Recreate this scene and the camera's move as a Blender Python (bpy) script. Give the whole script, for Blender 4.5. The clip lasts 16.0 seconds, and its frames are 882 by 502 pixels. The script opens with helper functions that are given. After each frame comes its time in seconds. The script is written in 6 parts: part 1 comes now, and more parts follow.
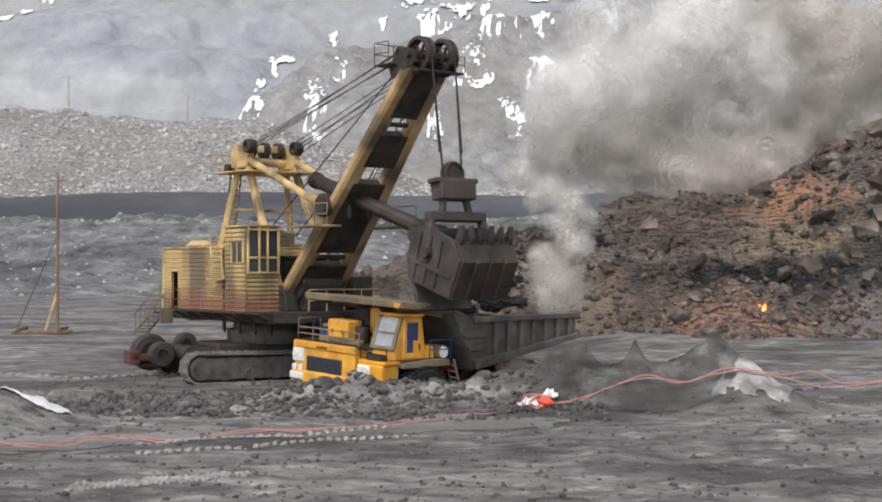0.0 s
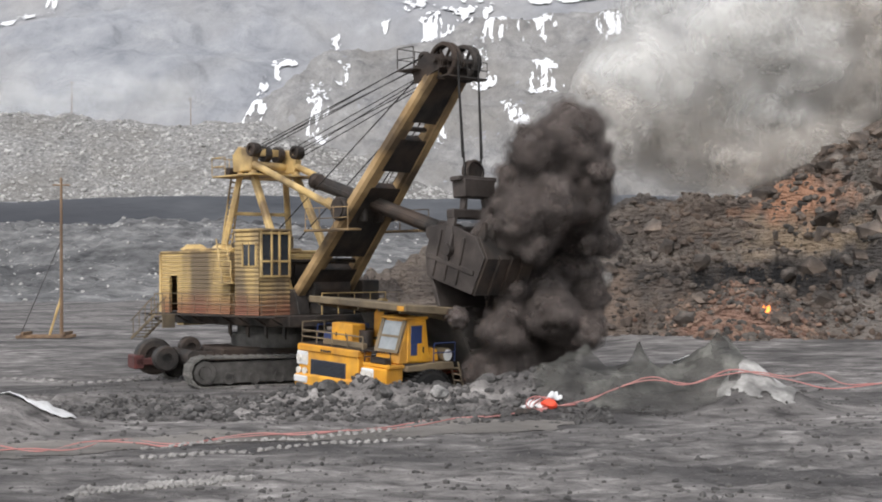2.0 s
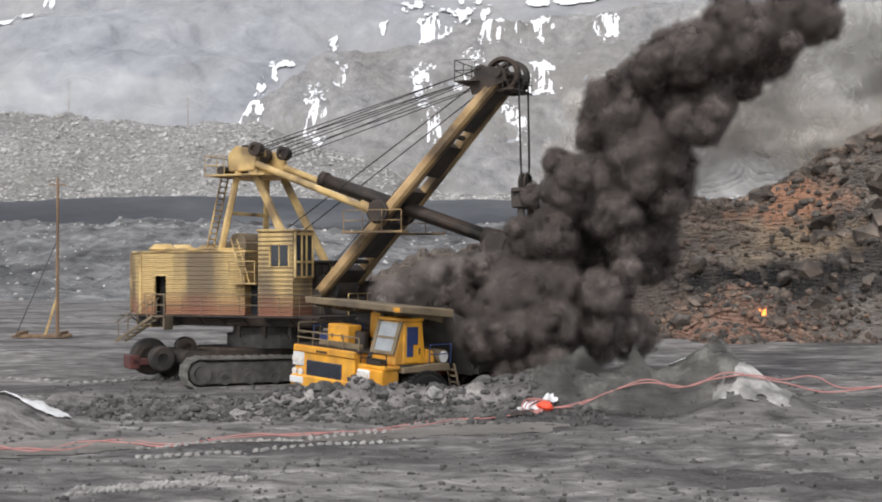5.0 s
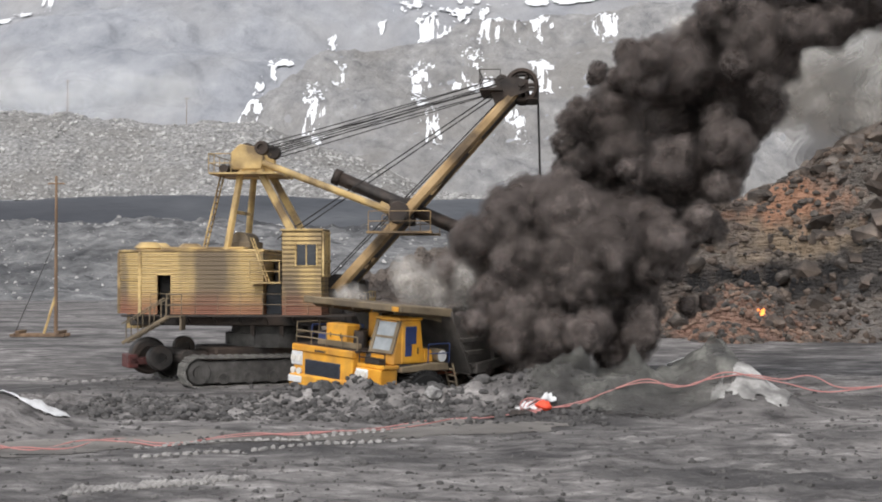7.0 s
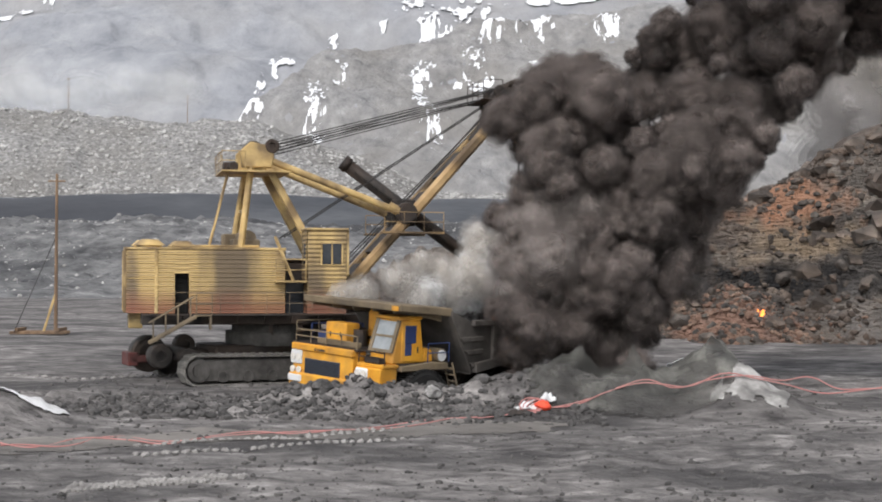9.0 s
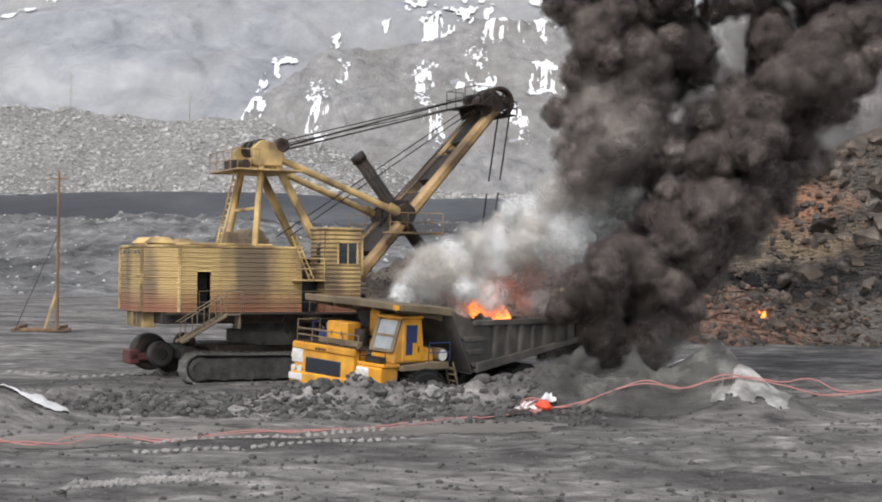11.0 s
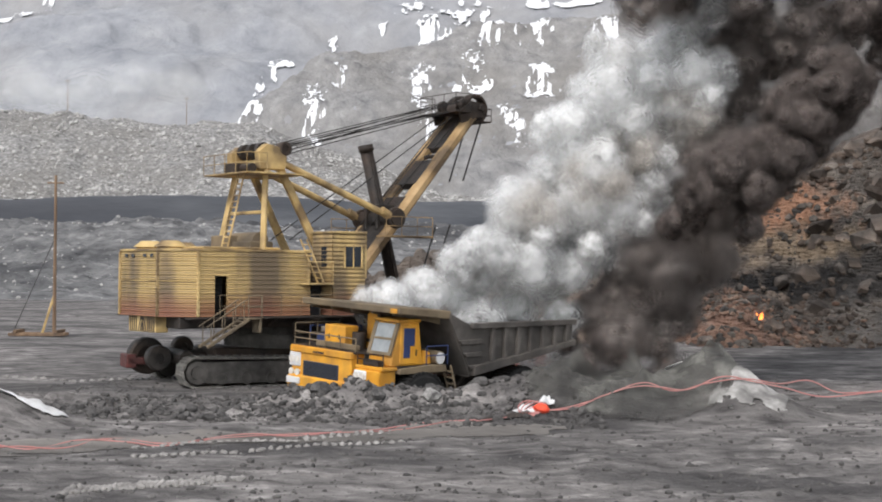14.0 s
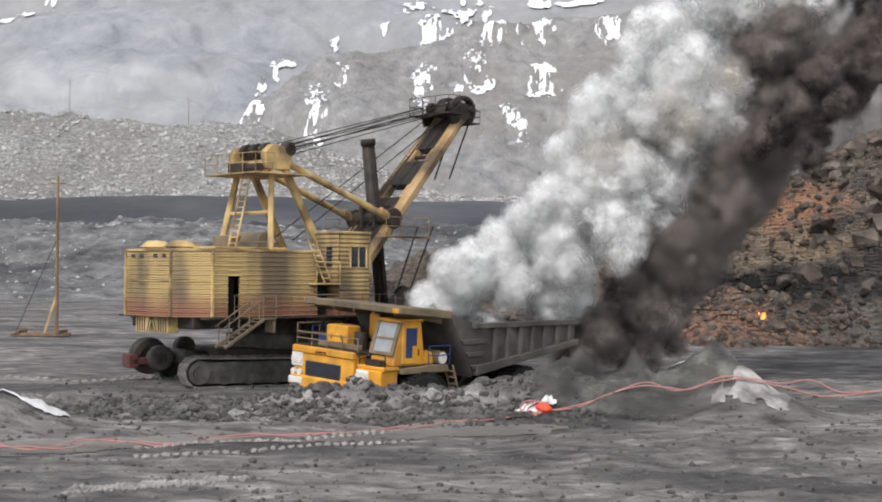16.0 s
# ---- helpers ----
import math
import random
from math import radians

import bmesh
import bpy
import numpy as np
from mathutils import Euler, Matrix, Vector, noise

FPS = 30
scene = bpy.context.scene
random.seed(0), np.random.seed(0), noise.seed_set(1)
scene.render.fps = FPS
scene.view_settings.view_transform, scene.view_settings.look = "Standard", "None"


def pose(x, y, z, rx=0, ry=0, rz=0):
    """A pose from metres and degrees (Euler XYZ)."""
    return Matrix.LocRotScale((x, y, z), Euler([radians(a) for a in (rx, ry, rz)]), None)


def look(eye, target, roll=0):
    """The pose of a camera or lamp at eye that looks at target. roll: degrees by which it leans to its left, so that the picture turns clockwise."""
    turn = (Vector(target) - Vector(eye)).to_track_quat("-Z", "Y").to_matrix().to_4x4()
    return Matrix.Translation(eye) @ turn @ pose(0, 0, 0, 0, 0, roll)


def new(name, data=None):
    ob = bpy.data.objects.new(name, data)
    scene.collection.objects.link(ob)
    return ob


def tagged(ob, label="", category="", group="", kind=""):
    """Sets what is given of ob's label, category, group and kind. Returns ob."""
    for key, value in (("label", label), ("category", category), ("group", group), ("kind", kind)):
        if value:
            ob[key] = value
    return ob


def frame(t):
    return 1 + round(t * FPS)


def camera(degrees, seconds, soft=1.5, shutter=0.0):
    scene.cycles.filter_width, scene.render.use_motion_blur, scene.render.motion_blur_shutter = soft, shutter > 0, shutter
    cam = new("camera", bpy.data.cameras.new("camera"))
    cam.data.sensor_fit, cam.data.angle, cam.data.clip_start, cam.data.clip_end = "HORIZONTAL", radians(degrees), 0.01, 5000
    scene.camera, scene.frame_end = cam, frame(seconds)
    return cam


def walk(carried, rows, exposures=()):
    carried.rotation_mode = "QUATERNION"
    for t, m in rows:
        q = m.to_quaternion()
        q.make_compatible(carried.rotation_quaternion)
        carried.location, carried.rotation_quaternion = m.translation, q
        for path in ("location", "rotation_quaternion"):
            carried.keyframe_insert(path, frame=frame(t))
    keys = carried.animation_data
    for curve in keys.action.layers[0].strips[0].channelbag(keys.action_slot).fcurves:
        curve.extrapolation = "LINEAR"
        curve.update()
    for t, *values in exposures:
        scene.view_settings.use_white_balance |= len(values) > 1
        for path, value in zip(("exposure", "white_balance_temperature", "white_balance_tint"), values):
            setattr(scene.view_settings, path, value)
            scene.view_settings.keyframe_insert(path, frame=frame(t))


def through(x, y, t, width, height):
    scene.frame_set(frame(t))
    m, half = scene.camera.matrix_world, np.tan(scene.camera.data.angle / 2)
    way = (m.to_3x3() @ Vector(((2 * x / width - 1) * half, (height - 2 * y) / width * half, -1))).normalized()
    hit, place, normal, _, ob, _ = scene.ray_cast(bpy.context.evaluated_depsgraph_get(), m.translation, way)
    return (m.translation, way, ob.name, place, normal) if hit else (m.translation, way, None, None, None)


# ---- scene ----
F_CAM, EYE = 36.0, (0.0, 0.0, 5.4)
cam = camera(F_CAM, 16.0, soft=1.9)
scene.cycles.transparent_max_bounces = 48
# seconds, tilt, pan, roll in degrees: a camera held by hand from one place
SHAKE = [(0.0, 0.631, 0.058, -0.09), (0.5, 0.648, 0.253, -0.084), (1.0, 0.662, 0.306, -0.199), (1.5, 0.712, 0.301, -0.274),
         (2.0, 0.755, 0.205, -0.35), (2.5, 0.818, 0.177, -0.313), (3.0, 0.801, 0.24, -0.259), (3.5, 0.794, 0.248, -0.185),
         (4.0, 0.833, 0.127, -0.153), (6.5, 0.795, 0.053, 0.0), (7.0, 0.795, 0.0, 0.0), (7.5, 0.832, -0.095, 0.007),
         (8.0, 0.799, -0.117, 0.029), (8.5, 0.801, -0.069, 0.18), (9.0, 0.771, 0.01, 0.291), (11.5, 0.755, 0.067, 0.645),
         (12.0, 0.811, 0.072, 0.552), (12.5, 0.825, 0.008, 0.425), (13.0, 0.866, -0.032, 0.354), (13.5, 0.869, -0.037, 0.377),
         (14.0, 0.882, -0.039, 0.413), (14.5, 0.879, 0.028, 0.428), (15.0, 0.875, 0.053, 0.403), (15.5, 0.866, 0.044, 0.35),
         (16.0, 0.876, 0.048, 0.36)]
walk(cam, [(t, pose(*EYE, 90 + a, 0, b) @ pose(0, 0, 0, 0, 0, c)) for t, a, b, c in SHAKE], exposures=[(0, 0.78), (16, 0.78)])

# ---- light: overcast sky ----
world = bpy.data.worlds.new("world")
scene.world = world
world.use_nodes = True
wn = world.node_tree.nodes
sky = wn.new("ShaderNodeTexSky")
sky.sky_type, sky.sun_disc, sky.sun_elevation, sky.sun_rotation = "NISHITA", False, radians(42), radians(200)
sky.dust_density, sky.ozone_density = 1.0, 1.0
hsv = wn.new("ShaderNodeHueSaturation")
hsv.inputs["Saturation"].default_value = 0.25
world.node_tree.links.new(sky.outputs[0], hsv.inputs["Color"])
world.node_tree.links.new(hsv.outputs[0], wn["Background"].inputs[0])
wn["Background"].inputs[1].default_value = 0.13
sun = new("sun", bpy.data.lights.new("sun", "SUN"))
sun.data.energy, sun.data.angle, sun.data.color = 1.25, radians(20), (1.0, 0.95, 0.92)
sun.matrix_world = look((-10, -25, 32), (0, 0, 0))


# ---- materials ----
def mat(name, stops, scale=1.0, rough=0.85, metal=0.0, bump=0.3, detail=8.0, fine=14.0, stains=None, stain_scale=0.4,
        stain_amount=0.5, glow=0.0, rand=0.0, stretch=(1, 1, 1), bump_distance=0.05):
    """A surface of noise-mixed colours, with a second scale of stains and a fine relief."""
    m = bpy.data.materials.new(name)
    m.use_nodes = True
    nt = m.node_tree
    n, l = nt.nodes, nt.links
    b = n["Principled BSDF"]
    co = n.new("ShaderNodeTexCoord")
    mp = n.new("ShaderNodeMapping")
    mp.inputs["Scale"].default_value = stretch
    l.new(co.outputs["Object"], mp.inputs[0])
    a = n.new("ShaderNodeTexNoise")
    a.inputs["Scale"].default_value, a.inputs["Detail"].default_value, a.inputs["Roughness"].default_value = scale, detail, 0.62
    l.new(mp.outputs[0], a.inputs["Vector"])
    r = n.new("ShaderNodeValToRGB")
    while len(r.color_ramp.elements) < len(stops):
        r.color_ramp.elements.new(0.5)
    for i, c in enumerate(stops):
        r.color_ramp.elements[i].position = 0.3 + 0.4 * i / max(1, len(stops) - 1)
        r.color_ramp.elements[i].color = (*c, 1)
    l.new(a.outputs[0], r.inputs[0])
    colour = r.outputs[0]
    if stains:
        s = n.new("ShaderNodeTexNoise")
        s.inputs["Scale"].default_value, s.inputs["Detail"].default_value = stain_scale, 5.0
        l.new(mp.outputs[0], s.inputs["Vector"])
        g = n.new("ShaderNodeMapRange")
        g.inputs["From Min"].default_value, g.inputs["From Max"].default_value = 0.42, 0.62
        g.inputs["To Max"].default_value = stain_amount
        l.new(s.outputs[0], g.inputs["Value"])
        x = n.new("ShaderNodeMix")
        x.data_type = "RGBA"
        l.new(g.outputs[0], x.inputs[0])
        l.new(colour, x.inputs[6])
        x.inputs[7].default_value = (*stains, 1)
        colour = x.outputs[2]
    if rand:
        o = n.new("ShaderNodeObjectInfo")
        g = n.new("ShaderNodeMapRange")
        g.inputs["To Min"].default_value, g.inputs["To Max"].default_value = 1 - rand, 1 + rand
        l.new(o.outputs["Random"], g.inputs["Value"])
        h = n.new("ShaderNodeHueSaturation")
        l.new(g.outputs[0], h.inputs["Value"])
        l.new(colour, h.inputs["Color"])
        colour = h.outputs[0]
    l.new(colour, b.inputs["Base Color"])
    b.inputs["Roughness"].default_value, b.inputs["Metallic"].default_value = rough, metal
    b.inputs["Specular IOR Level"].default_value = 0.25
    if bump:
        f = n.new("ShaderNodeTexNoise")
        f.inputs["Scale"].default_value, f.inputs["Detail"].default_value = fine, 6.0
        l.new(mp.outputs[0], f.inputs["Vector"])
        u = n.new("ShaderNodeBump")
        u.inputs["Strength"].default_value, u.inputs["Distance"].default_value = bump, bump_distance
        l.new(f.outputs[0], u.inputs["Height"])
        l.new(u.outputs[0], b.inputs["Normal"])
    if glow:
        l.new(colour, b.inputs["Emission Color"])
        b.inputs["Emission Strength"].default_value = glow
    return m


def band_mat(name, low, high, rust, z0, z1, grime):
    """House siding: faded yellow above a red-brown lower band, streaked with soot."""
    m = mat(name, [tuple(c * 0.75 for c in high), high, tuple(min(1, c * 1.15) for c in high)], 0.9, 0.7, 0.0, 0.25, 6, 20,
            grime, 0.55, 0.85, stretch=(1, 1, 0.35))
    n, l = m.node_tree.nodes, m.node_tree.links
    b = n["Principled BSDF"]
    old = b.inputs["Base Color"].links[0].from_socket
    co = n.new("ShaderNodeTexCoord")
    sep = n.new("ShaderNodeSeparateXYZ")
    l.new(co.outputs["Object"], sep.inputs[0])
    nz = n.new("ShaderNodeTexNoise")
    nz.inputs["Scale"].default_value = 1.3
    add = n.new("ShaderNodeMath")
    add.operation = "MULTIPLY_ADD"
    l.new(nz.outputs[0], add.inputs[0])
    add.inputs[1].default_value = 0.5
    l.new(sep.outputs[2], add.inputs[2])
    g = n.new("ShaderNodeMapRange")
    g.inputs["From Min"].default_value, g.inputs["From Max"].default_value = z0, z1
    g.inputs["To Min"].default_value, g.inputs["To Max"].default_value = 0.8, 0.0
    l.new(add.outputs[0], g.inputs["Value"])
    x = n.new("ShaderNodeMix")
    x.data_type = "RGBA"
    l.new(g.outputs[0], x.inputs[0])
    l.new(old, x.inputs[6])
    x.inputs[7].default_value = (*low, 1)
    # darker rows at the lap spacing of the boards; rust is only their colour
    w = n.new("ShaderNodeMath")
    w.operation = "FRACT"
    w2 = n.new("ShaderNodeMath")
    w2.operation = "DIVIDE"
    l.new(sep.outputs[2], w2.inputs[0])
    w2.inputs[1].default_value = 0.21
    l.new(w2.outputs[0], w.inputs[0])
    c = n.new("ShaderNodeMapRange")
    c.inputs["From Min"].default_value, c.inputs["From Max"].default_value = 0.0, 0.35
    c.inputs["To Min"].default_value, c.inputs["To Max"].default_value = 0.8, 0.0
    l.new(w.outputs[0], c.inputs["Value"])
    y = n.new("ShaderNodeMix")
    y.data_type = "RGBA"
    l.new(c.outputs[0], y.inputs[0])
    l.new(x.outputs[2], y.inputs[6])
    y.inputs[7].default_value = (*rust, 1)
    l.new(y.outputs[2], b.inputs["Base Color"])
    return m


GROUND = mat("coal_ground", [(0.05, 0.046, 0.045), (0.15, 0.14, 0.135), (0.245, 0.23, 0.22), (0.46, 0.435, 0.415)], 1.1, 0.92, 0, 1.0, 12, 7,
             (0.04, 0.038, 0.039), 0.16, 0.75, stretch=(0.55, 1, 1), bump_distance=0.16)
TRACKDUST = mat("pressed_brown_dust", [(0.12, 0.11, 0.1), (0.2, 0.185, 0.17), (0.27, 0.25, 0.23)], 0.5, 0.95, 0, 0.5, 10, 9, (0.08, 0.075, 0.07), 0.3, 0.6, stretch=(0.5, 1.6, 1))
FLOORFAR = mat("pit_floor", [(0.05, 0.05, 0.053), (0.13, 0.13, 0.132), (0.2, 0.2, 0.2), (0.32, 0.316, 0.31)], 0.28, 0.95, 0, 1.0, 12, 0.9, (0.05, 0.051, 0.055), 0.03, 0.8, stretch=(0.5, 1, 1.6), bump_distance=1.0)
RUBBLE = mat("grey_rubble", [(0.1, 0.1, 0.1), (0.2, 0.195, 0.19), (0.3, 0.295, 0.285), (0.45, 0.44, 0.43)], 0.8, 0.95, 0, 0.9, 12, 1.1, (0.17, 0.16, 0.145), 0.03, 0.6, bump_distance=0.9)
CLIFF = mat("dark_coal_face", [(0.06, 0.065, 0.075), (0.09, 0.095, 0.105), (0.13, 0.135, 0.145)], 0.06, 0.95, 0, 0.5, 8, 0.3, (0.05, 0.052, 0.06), 0.02, 0.6, stretch=(0.4, 0.4, 2.0), bump_distance=1.0)
# distance haze is painted in here: paler and bluer than the nearer ground
MOUNTAIN = mat("haze_tinted_hillside", [(0.19, 0.2, 0.222), (0.255, 0.264, 0.285), (0.3, 0.308, 0.328), (0.36, 0.368, 0.385)], 0.05, 0.98, 0, 0.5, 12, 0.16, (0.285, 0.272, 0.255), 0.012, 0.45, stretch=(1, 0.5, 1), bump_distance=4.0)
HILL = mat("brown_grey_hillside", [(0.15, 0.15, 0.155), (0.225, 0.222, 0.222), (0.28, 0.275, 0.27), (0.37, 0.365, 0.36)], 0.12, 0.98, 0, 0.8, 12, 0.5, (0.2, 0.188, 0.172), 0.02, 0.6, stretch=(1, 0.35, 1), bump_distance=2.0)
SNOW = mat("old_snow", [(0.7, 0.71, 0.73), (0.85, 0.86, 0.88)], 0.1, 0.8, 0, 0.3, 6, 0.5, bump_distance=0.5)
HEAP = mat("burnt_rock", [(0.03, 0.028, 0.027), (0.085, 0.076, 0.07), (0.19, 0.166, 0.145), (0.42, 0.37, 0.32)], 0.2, 0.92, 0, 1.0, 12, 2.5, (0.15, 0.105, 0.078), 0.09, 0.4, stretch=(0.6, 0.7, 2.2), bump_distance=0.8)


def seam(m, at, reach, colour, amount, scale):
    """A ragged seam of another colour in a rock material, round a place in the heap."""
    n, l = m.node_tree.nodes, m.node_tree.links
    sock = n["Principled BSDF"].inputs["Base Color"]
    old = sock.links[0].from_socket
    co, sub, ln = n.new("ShaderNodeTexCoord"), n.new("ShaderNodeMapping"), n.new("ShaderNodeVectorMath")
    sub.inputs["Location"].default_value = [-a / b for a, b in zip(at, reach)]
    sub.inputs["Scale"].default_value = [1 / b for b in reach]
    ln.operation = "LENGTH"
    l.new(co.outputs["Object"], sub.inputs[0])
    l.new(sub.outputs[0], ln.inputs[0])
    nz, add, mr = n.new("ShaderNodeTexNoise"), n.new("ShaderNodeMath"), n.new("ShaderNodeMapRange")
    nz.inputs["Scale"].default_value, nz.inputs["Detail"].default_value = scale, 7.0
    l.new(co.outputs["Object"], nz.inputs["Vector"])
    add.operation = "MULTIPLY_ADD"
    add.inputs[1].default_value = -3.0
    l.new(nz.outputs[0], add.inputs[0])
    l.new(ln.outputs["Value"], add.inputs[2])
    mr.inputs["From Min"].default_value, mr.inputs["From Max"].default_value = -0.3, -1.1
    mr.inputs["To Max"].default_value = amount
    l.new(add.outputs[0], mr.inputs["Value"])
    x = n.new("ShaderNodeMix")
    x.data_type = "RGBA"
    l.new(mr.outputs[0], x.inputs[0])
    l.new(old, x.inputs[6])
    x.inputs[7].default_value = (*colour, 1)
    l.new(x.outputs[2], sock)


seam(HEAP, (26.5, 103, 10.6), (3.8, 9, 2.4), (0.42, 0.225, 0.14), 0.85, 0.6)
seam(HEAP, (26, 99, 7.6), (5.5, 7, 1.5), (0.36, 0.27, 0.18), 0.6, 0.45)
seam(HEAP, (10, 95, 3.0), (8, 7, 2.5), (0.28, 0.2, 0.15), 0.5, 0.45)
seam(HEAP, (19, 90, 1.5), (4.5, 4, 3.0), (0.33, 0.2, 0.15), 0.9, 0.8)
seam(HEAP, (23, 95, 4.6), (6.5, 6, 1.7), (0.02, 0.02, 0.021), 0.95, 0.4)
seam(HEAP, (31, 90, 1.0), (6, 8, 3.0), (0.16, 0.15, 0.144), 0.7, 0.5)
HEAPROCK = mat("burnt_boulder", [(0.028, 0.026, 0.025), (0.08, 0.072, 0.065), (0.2, 0.174, 0.15)], 0.6, 0.92, 0, 0.8, 8, 5, (0.22, 0.14, 0.095), 0.09, 0.4, rand=0.5, bump_distance=0.1)
PINKROCK = mat("burnt_pink_brown_stone", [(0.12, 0.07, 0.052), (0.25, 0.155, 0.115), (0.4, 0.29, 0.22)], 0.9, 0.92, 0, 0.8, 8, 5, rand=0.4, bump_distance=0.1)
PALEROCK = mat("pale_broken_stone", [(0.24, 0.235, 0.225), (0.4, 0.39, 0.375), (0.6, 0.59, 0.57)], 0.25, 0.95, 0, 0.5, 8, 2)
CLOD = mat("grey_clod", [(0.042, 0.04, 0.039), (0.09, 0.086, 0.083), (0.17, 0.162, 0.155)], 1.5, 0.92, 0, 0.8, 8, 9, rand=0.35, bump_distance=0.05)
YELLOW = mat("faded_yellow_steel", [(0.42, 0.28, 0.11), (0.57, 0.405, 0.175), (0.66, 0.49, 0.24)], 0.7, 0.55, 0.0, 0.15, 8, 18, (0.13, 0.09, 0.055), 0.6, 0.85)
BOOMY = mat("sooty_ochre_steel", [(0.25, 0.16, 0.078), (0.38, 0.252, 0.122), (0.5, 0.345, 0.18)], 0.6, 0.6, 0.0, 0.15, 8, 18, (0.07, 0.052, 0.038), 0.5, 0.85)
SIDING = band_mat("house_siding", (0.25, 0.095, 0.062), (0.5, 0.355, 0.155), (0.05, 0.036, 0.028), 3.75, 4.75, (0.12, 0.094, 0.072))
TRUCKY = mat("truck_orange_yellow", [(0.62, 0.27, 0.025), (0.75, 0.36, 0.035), (0.78, 0.4, 0.05)], 0.8, 0.45, 0.0, 0.08, 6, 15, (0.3, 0.15, 0.05), 0.7, 0.6)
DARK = mat("sooty_steel", [(0.02, 0.019, 0.018), (0.045, 0.04, 0.037), (0.075, 0.064, 0.057)], 1.2, 0.6, 0.3, 0.3, 8, 16, (0.07, 0.045, 0.032), 0.6, 0.5)
DIPM = mat("worn_dipper_steel", [(0.04, 0.034, 0.031), (0.072, 0.06, 0.054), (0.11, 0.092, 0.082)], 0.8, 0.6, 0.2, 0.3, 8, 14, (0.035, 0.03, 0.028), 0.5, 0.7)
BODYM = mat("dusty_grey_steel", [(0.07, 0.062, 0.056), (0.11, 0.099, 0.09), (0.165, 0.15, 0.136)], 0.9, 0.7, 0.1, 0.25, 8, 14, (0.045, 0.042, 0.04), 0.5, 0.7)
CANOPY = mat("dusty_tan_canopy", [(0.13, 0.1, 0.065), (0.2, 0.155, 0.1), (0.26, 0.2, 0.13)], 0.9, 0.8, 0.0, 0.2, 8, 14, (0.08, 0.07, 0.06), 0.5, 0.6)
RUBBER = mat("tyre_rubber", [(0.012, 0.012, 0.012), (0.03, 0.029, 0.028)], 2, 0.85, 0, 0.3, 6, 20)
TRACKM = mat("muddy_track_steel", [(0.04, 0.038, 0.036), (0.08, 0.075, 0.07), (0.13, 0.123, 0.115)], 1.5, 0.75, 0.2, 0.4, 8, 14)
SHOEM = mat("worn_shoe_steel", [(0.12, 0.113, 0.105), (0.24, 0.23, 0.21)], 2.0, 0.6, 0.3, 0.4, 8, 14, rand=0.25)
REDP = mat("faded_red_paint", [(0.09, 0.026, 0.024), (0.15, 0.042, 0.038)], 1.5, 0.6, 0, 0.2, 6, 18, (0.05, 0.03, 0.028), 1.0, 0.7)
GRILLEM = mat("dull_blue_grey_grille", [(0.035, 0.038, 0.055), (0.06, 0.065, 0.09)], 1.5, 0.5, 0, 0.2)
BLUEP = mat("blue_paint", [(0.025, 0.04, 0.11), (0.04, 0.06, 0.16)], 1.5, 0.5, 0, 0.2)
WHITEP = mat("white_plastic", [(0.6, 0.6, 0.6), (0.8, 0.8, 0.8)], 1.5, 0.5, 0, 0.2, 6, 6, (0.3, 0.29, 0.28), 0.7, 0.5)
CHALK = mat("pale_ash", [(0.16, 0.155, 0.15), (0.36, 0.35, 0.335), (0.58, 0.57, 0.55)], 1.2, 0.9, 0, 0.5, 8, 8, (0.12, 0.115, 0.11), 0.8, 0.8)
# also colours the plates that stand for shade in the recess and vents
GLASS = mat("dark_glass_and_hollow_shade", [(0.02, 0.024, 0.03), (0.05, 0.056, 0.065)], 0.8, 0.12, 0, 0)
PALEGLASS = mat("dusty_windscreen", [(0.2, 0.22, 0.23), (0.34, 0.36, 0.37)], 1.2, 0.2, 0, 0)
LAMPG = mat("headlight_glass", [(0.55, 0.52, 0.47), (0.75, 0.72, 0.66)], 5, 0.2, 0, 0)
ROPE = mat("steel_rope", [(0.018, 0.017, 0.017), (0.05, 0.047, 0.045)], 6, 0.7, 0.2, 0.3)
CORDM = mat("pink_red_cord", [(0.42, 0.17, 0.16), (0.52, 0.25, 0.23)], 1.0, 0.7, 0, 0.2, 6, 20, (0.35, 0.2, 0.18), 0.4, 0.6)
BAGM = mat("red_orange_bag", [(0.75, 0.06, 0.03), (0.85, 0.12, 0.06)], 3.0, 0.5, 0, 0.3)
POLEM = mat("weathered_pole_wood", [(0.12, 0.078, 0.05), (0.22, 0.145, 0.092), (0.36, 0.245, 0.145)], 0.8, 0.85, 0, 0.4, 6, 12, (0.1, 0.075, 0.06), 0.6, 0.6, stretch=(1, 1, 0.2))
COAL = mat("black_coal", [(0.012, 0.012, 0.013), (0.03, 0.029, 0.029), (0.055, 0.052, 0.05)], 1.5, 0.6, 0, 0.8, 8, 7, rand=0.3, bump_distance=0.08)
NETM = mat("grey_green_net", [(0.05, 0.049, 0.045), (0.13, 0.127, 0.115), (0.3, 0.295, 0.265)], 0.9, 0.9, 0, 0.5, 10, 25, (0.05, 0.049, 0.048), 0.4, 0.8)
nt = NETM.node_tree
mixer, clear = nt.nodes.new("ShaderNodeMixShader"), nt.nodes.new("ShaderNodeBsdfTransparent")
weave = nt.nodes.new("ShaderNodeTexNoise")
weave.inputs["Scale"].default_value = 2.6
gap = nt.nodes.new("ShaderNodeMapRange")
gap.inputs["From Min"].default_value, gap.inputs["From Max"].default_value = 0.35, 0.65
gap.inputs["To Min"].default_value, gap.inputs["To Max"].default_value = 0.12, 0.75
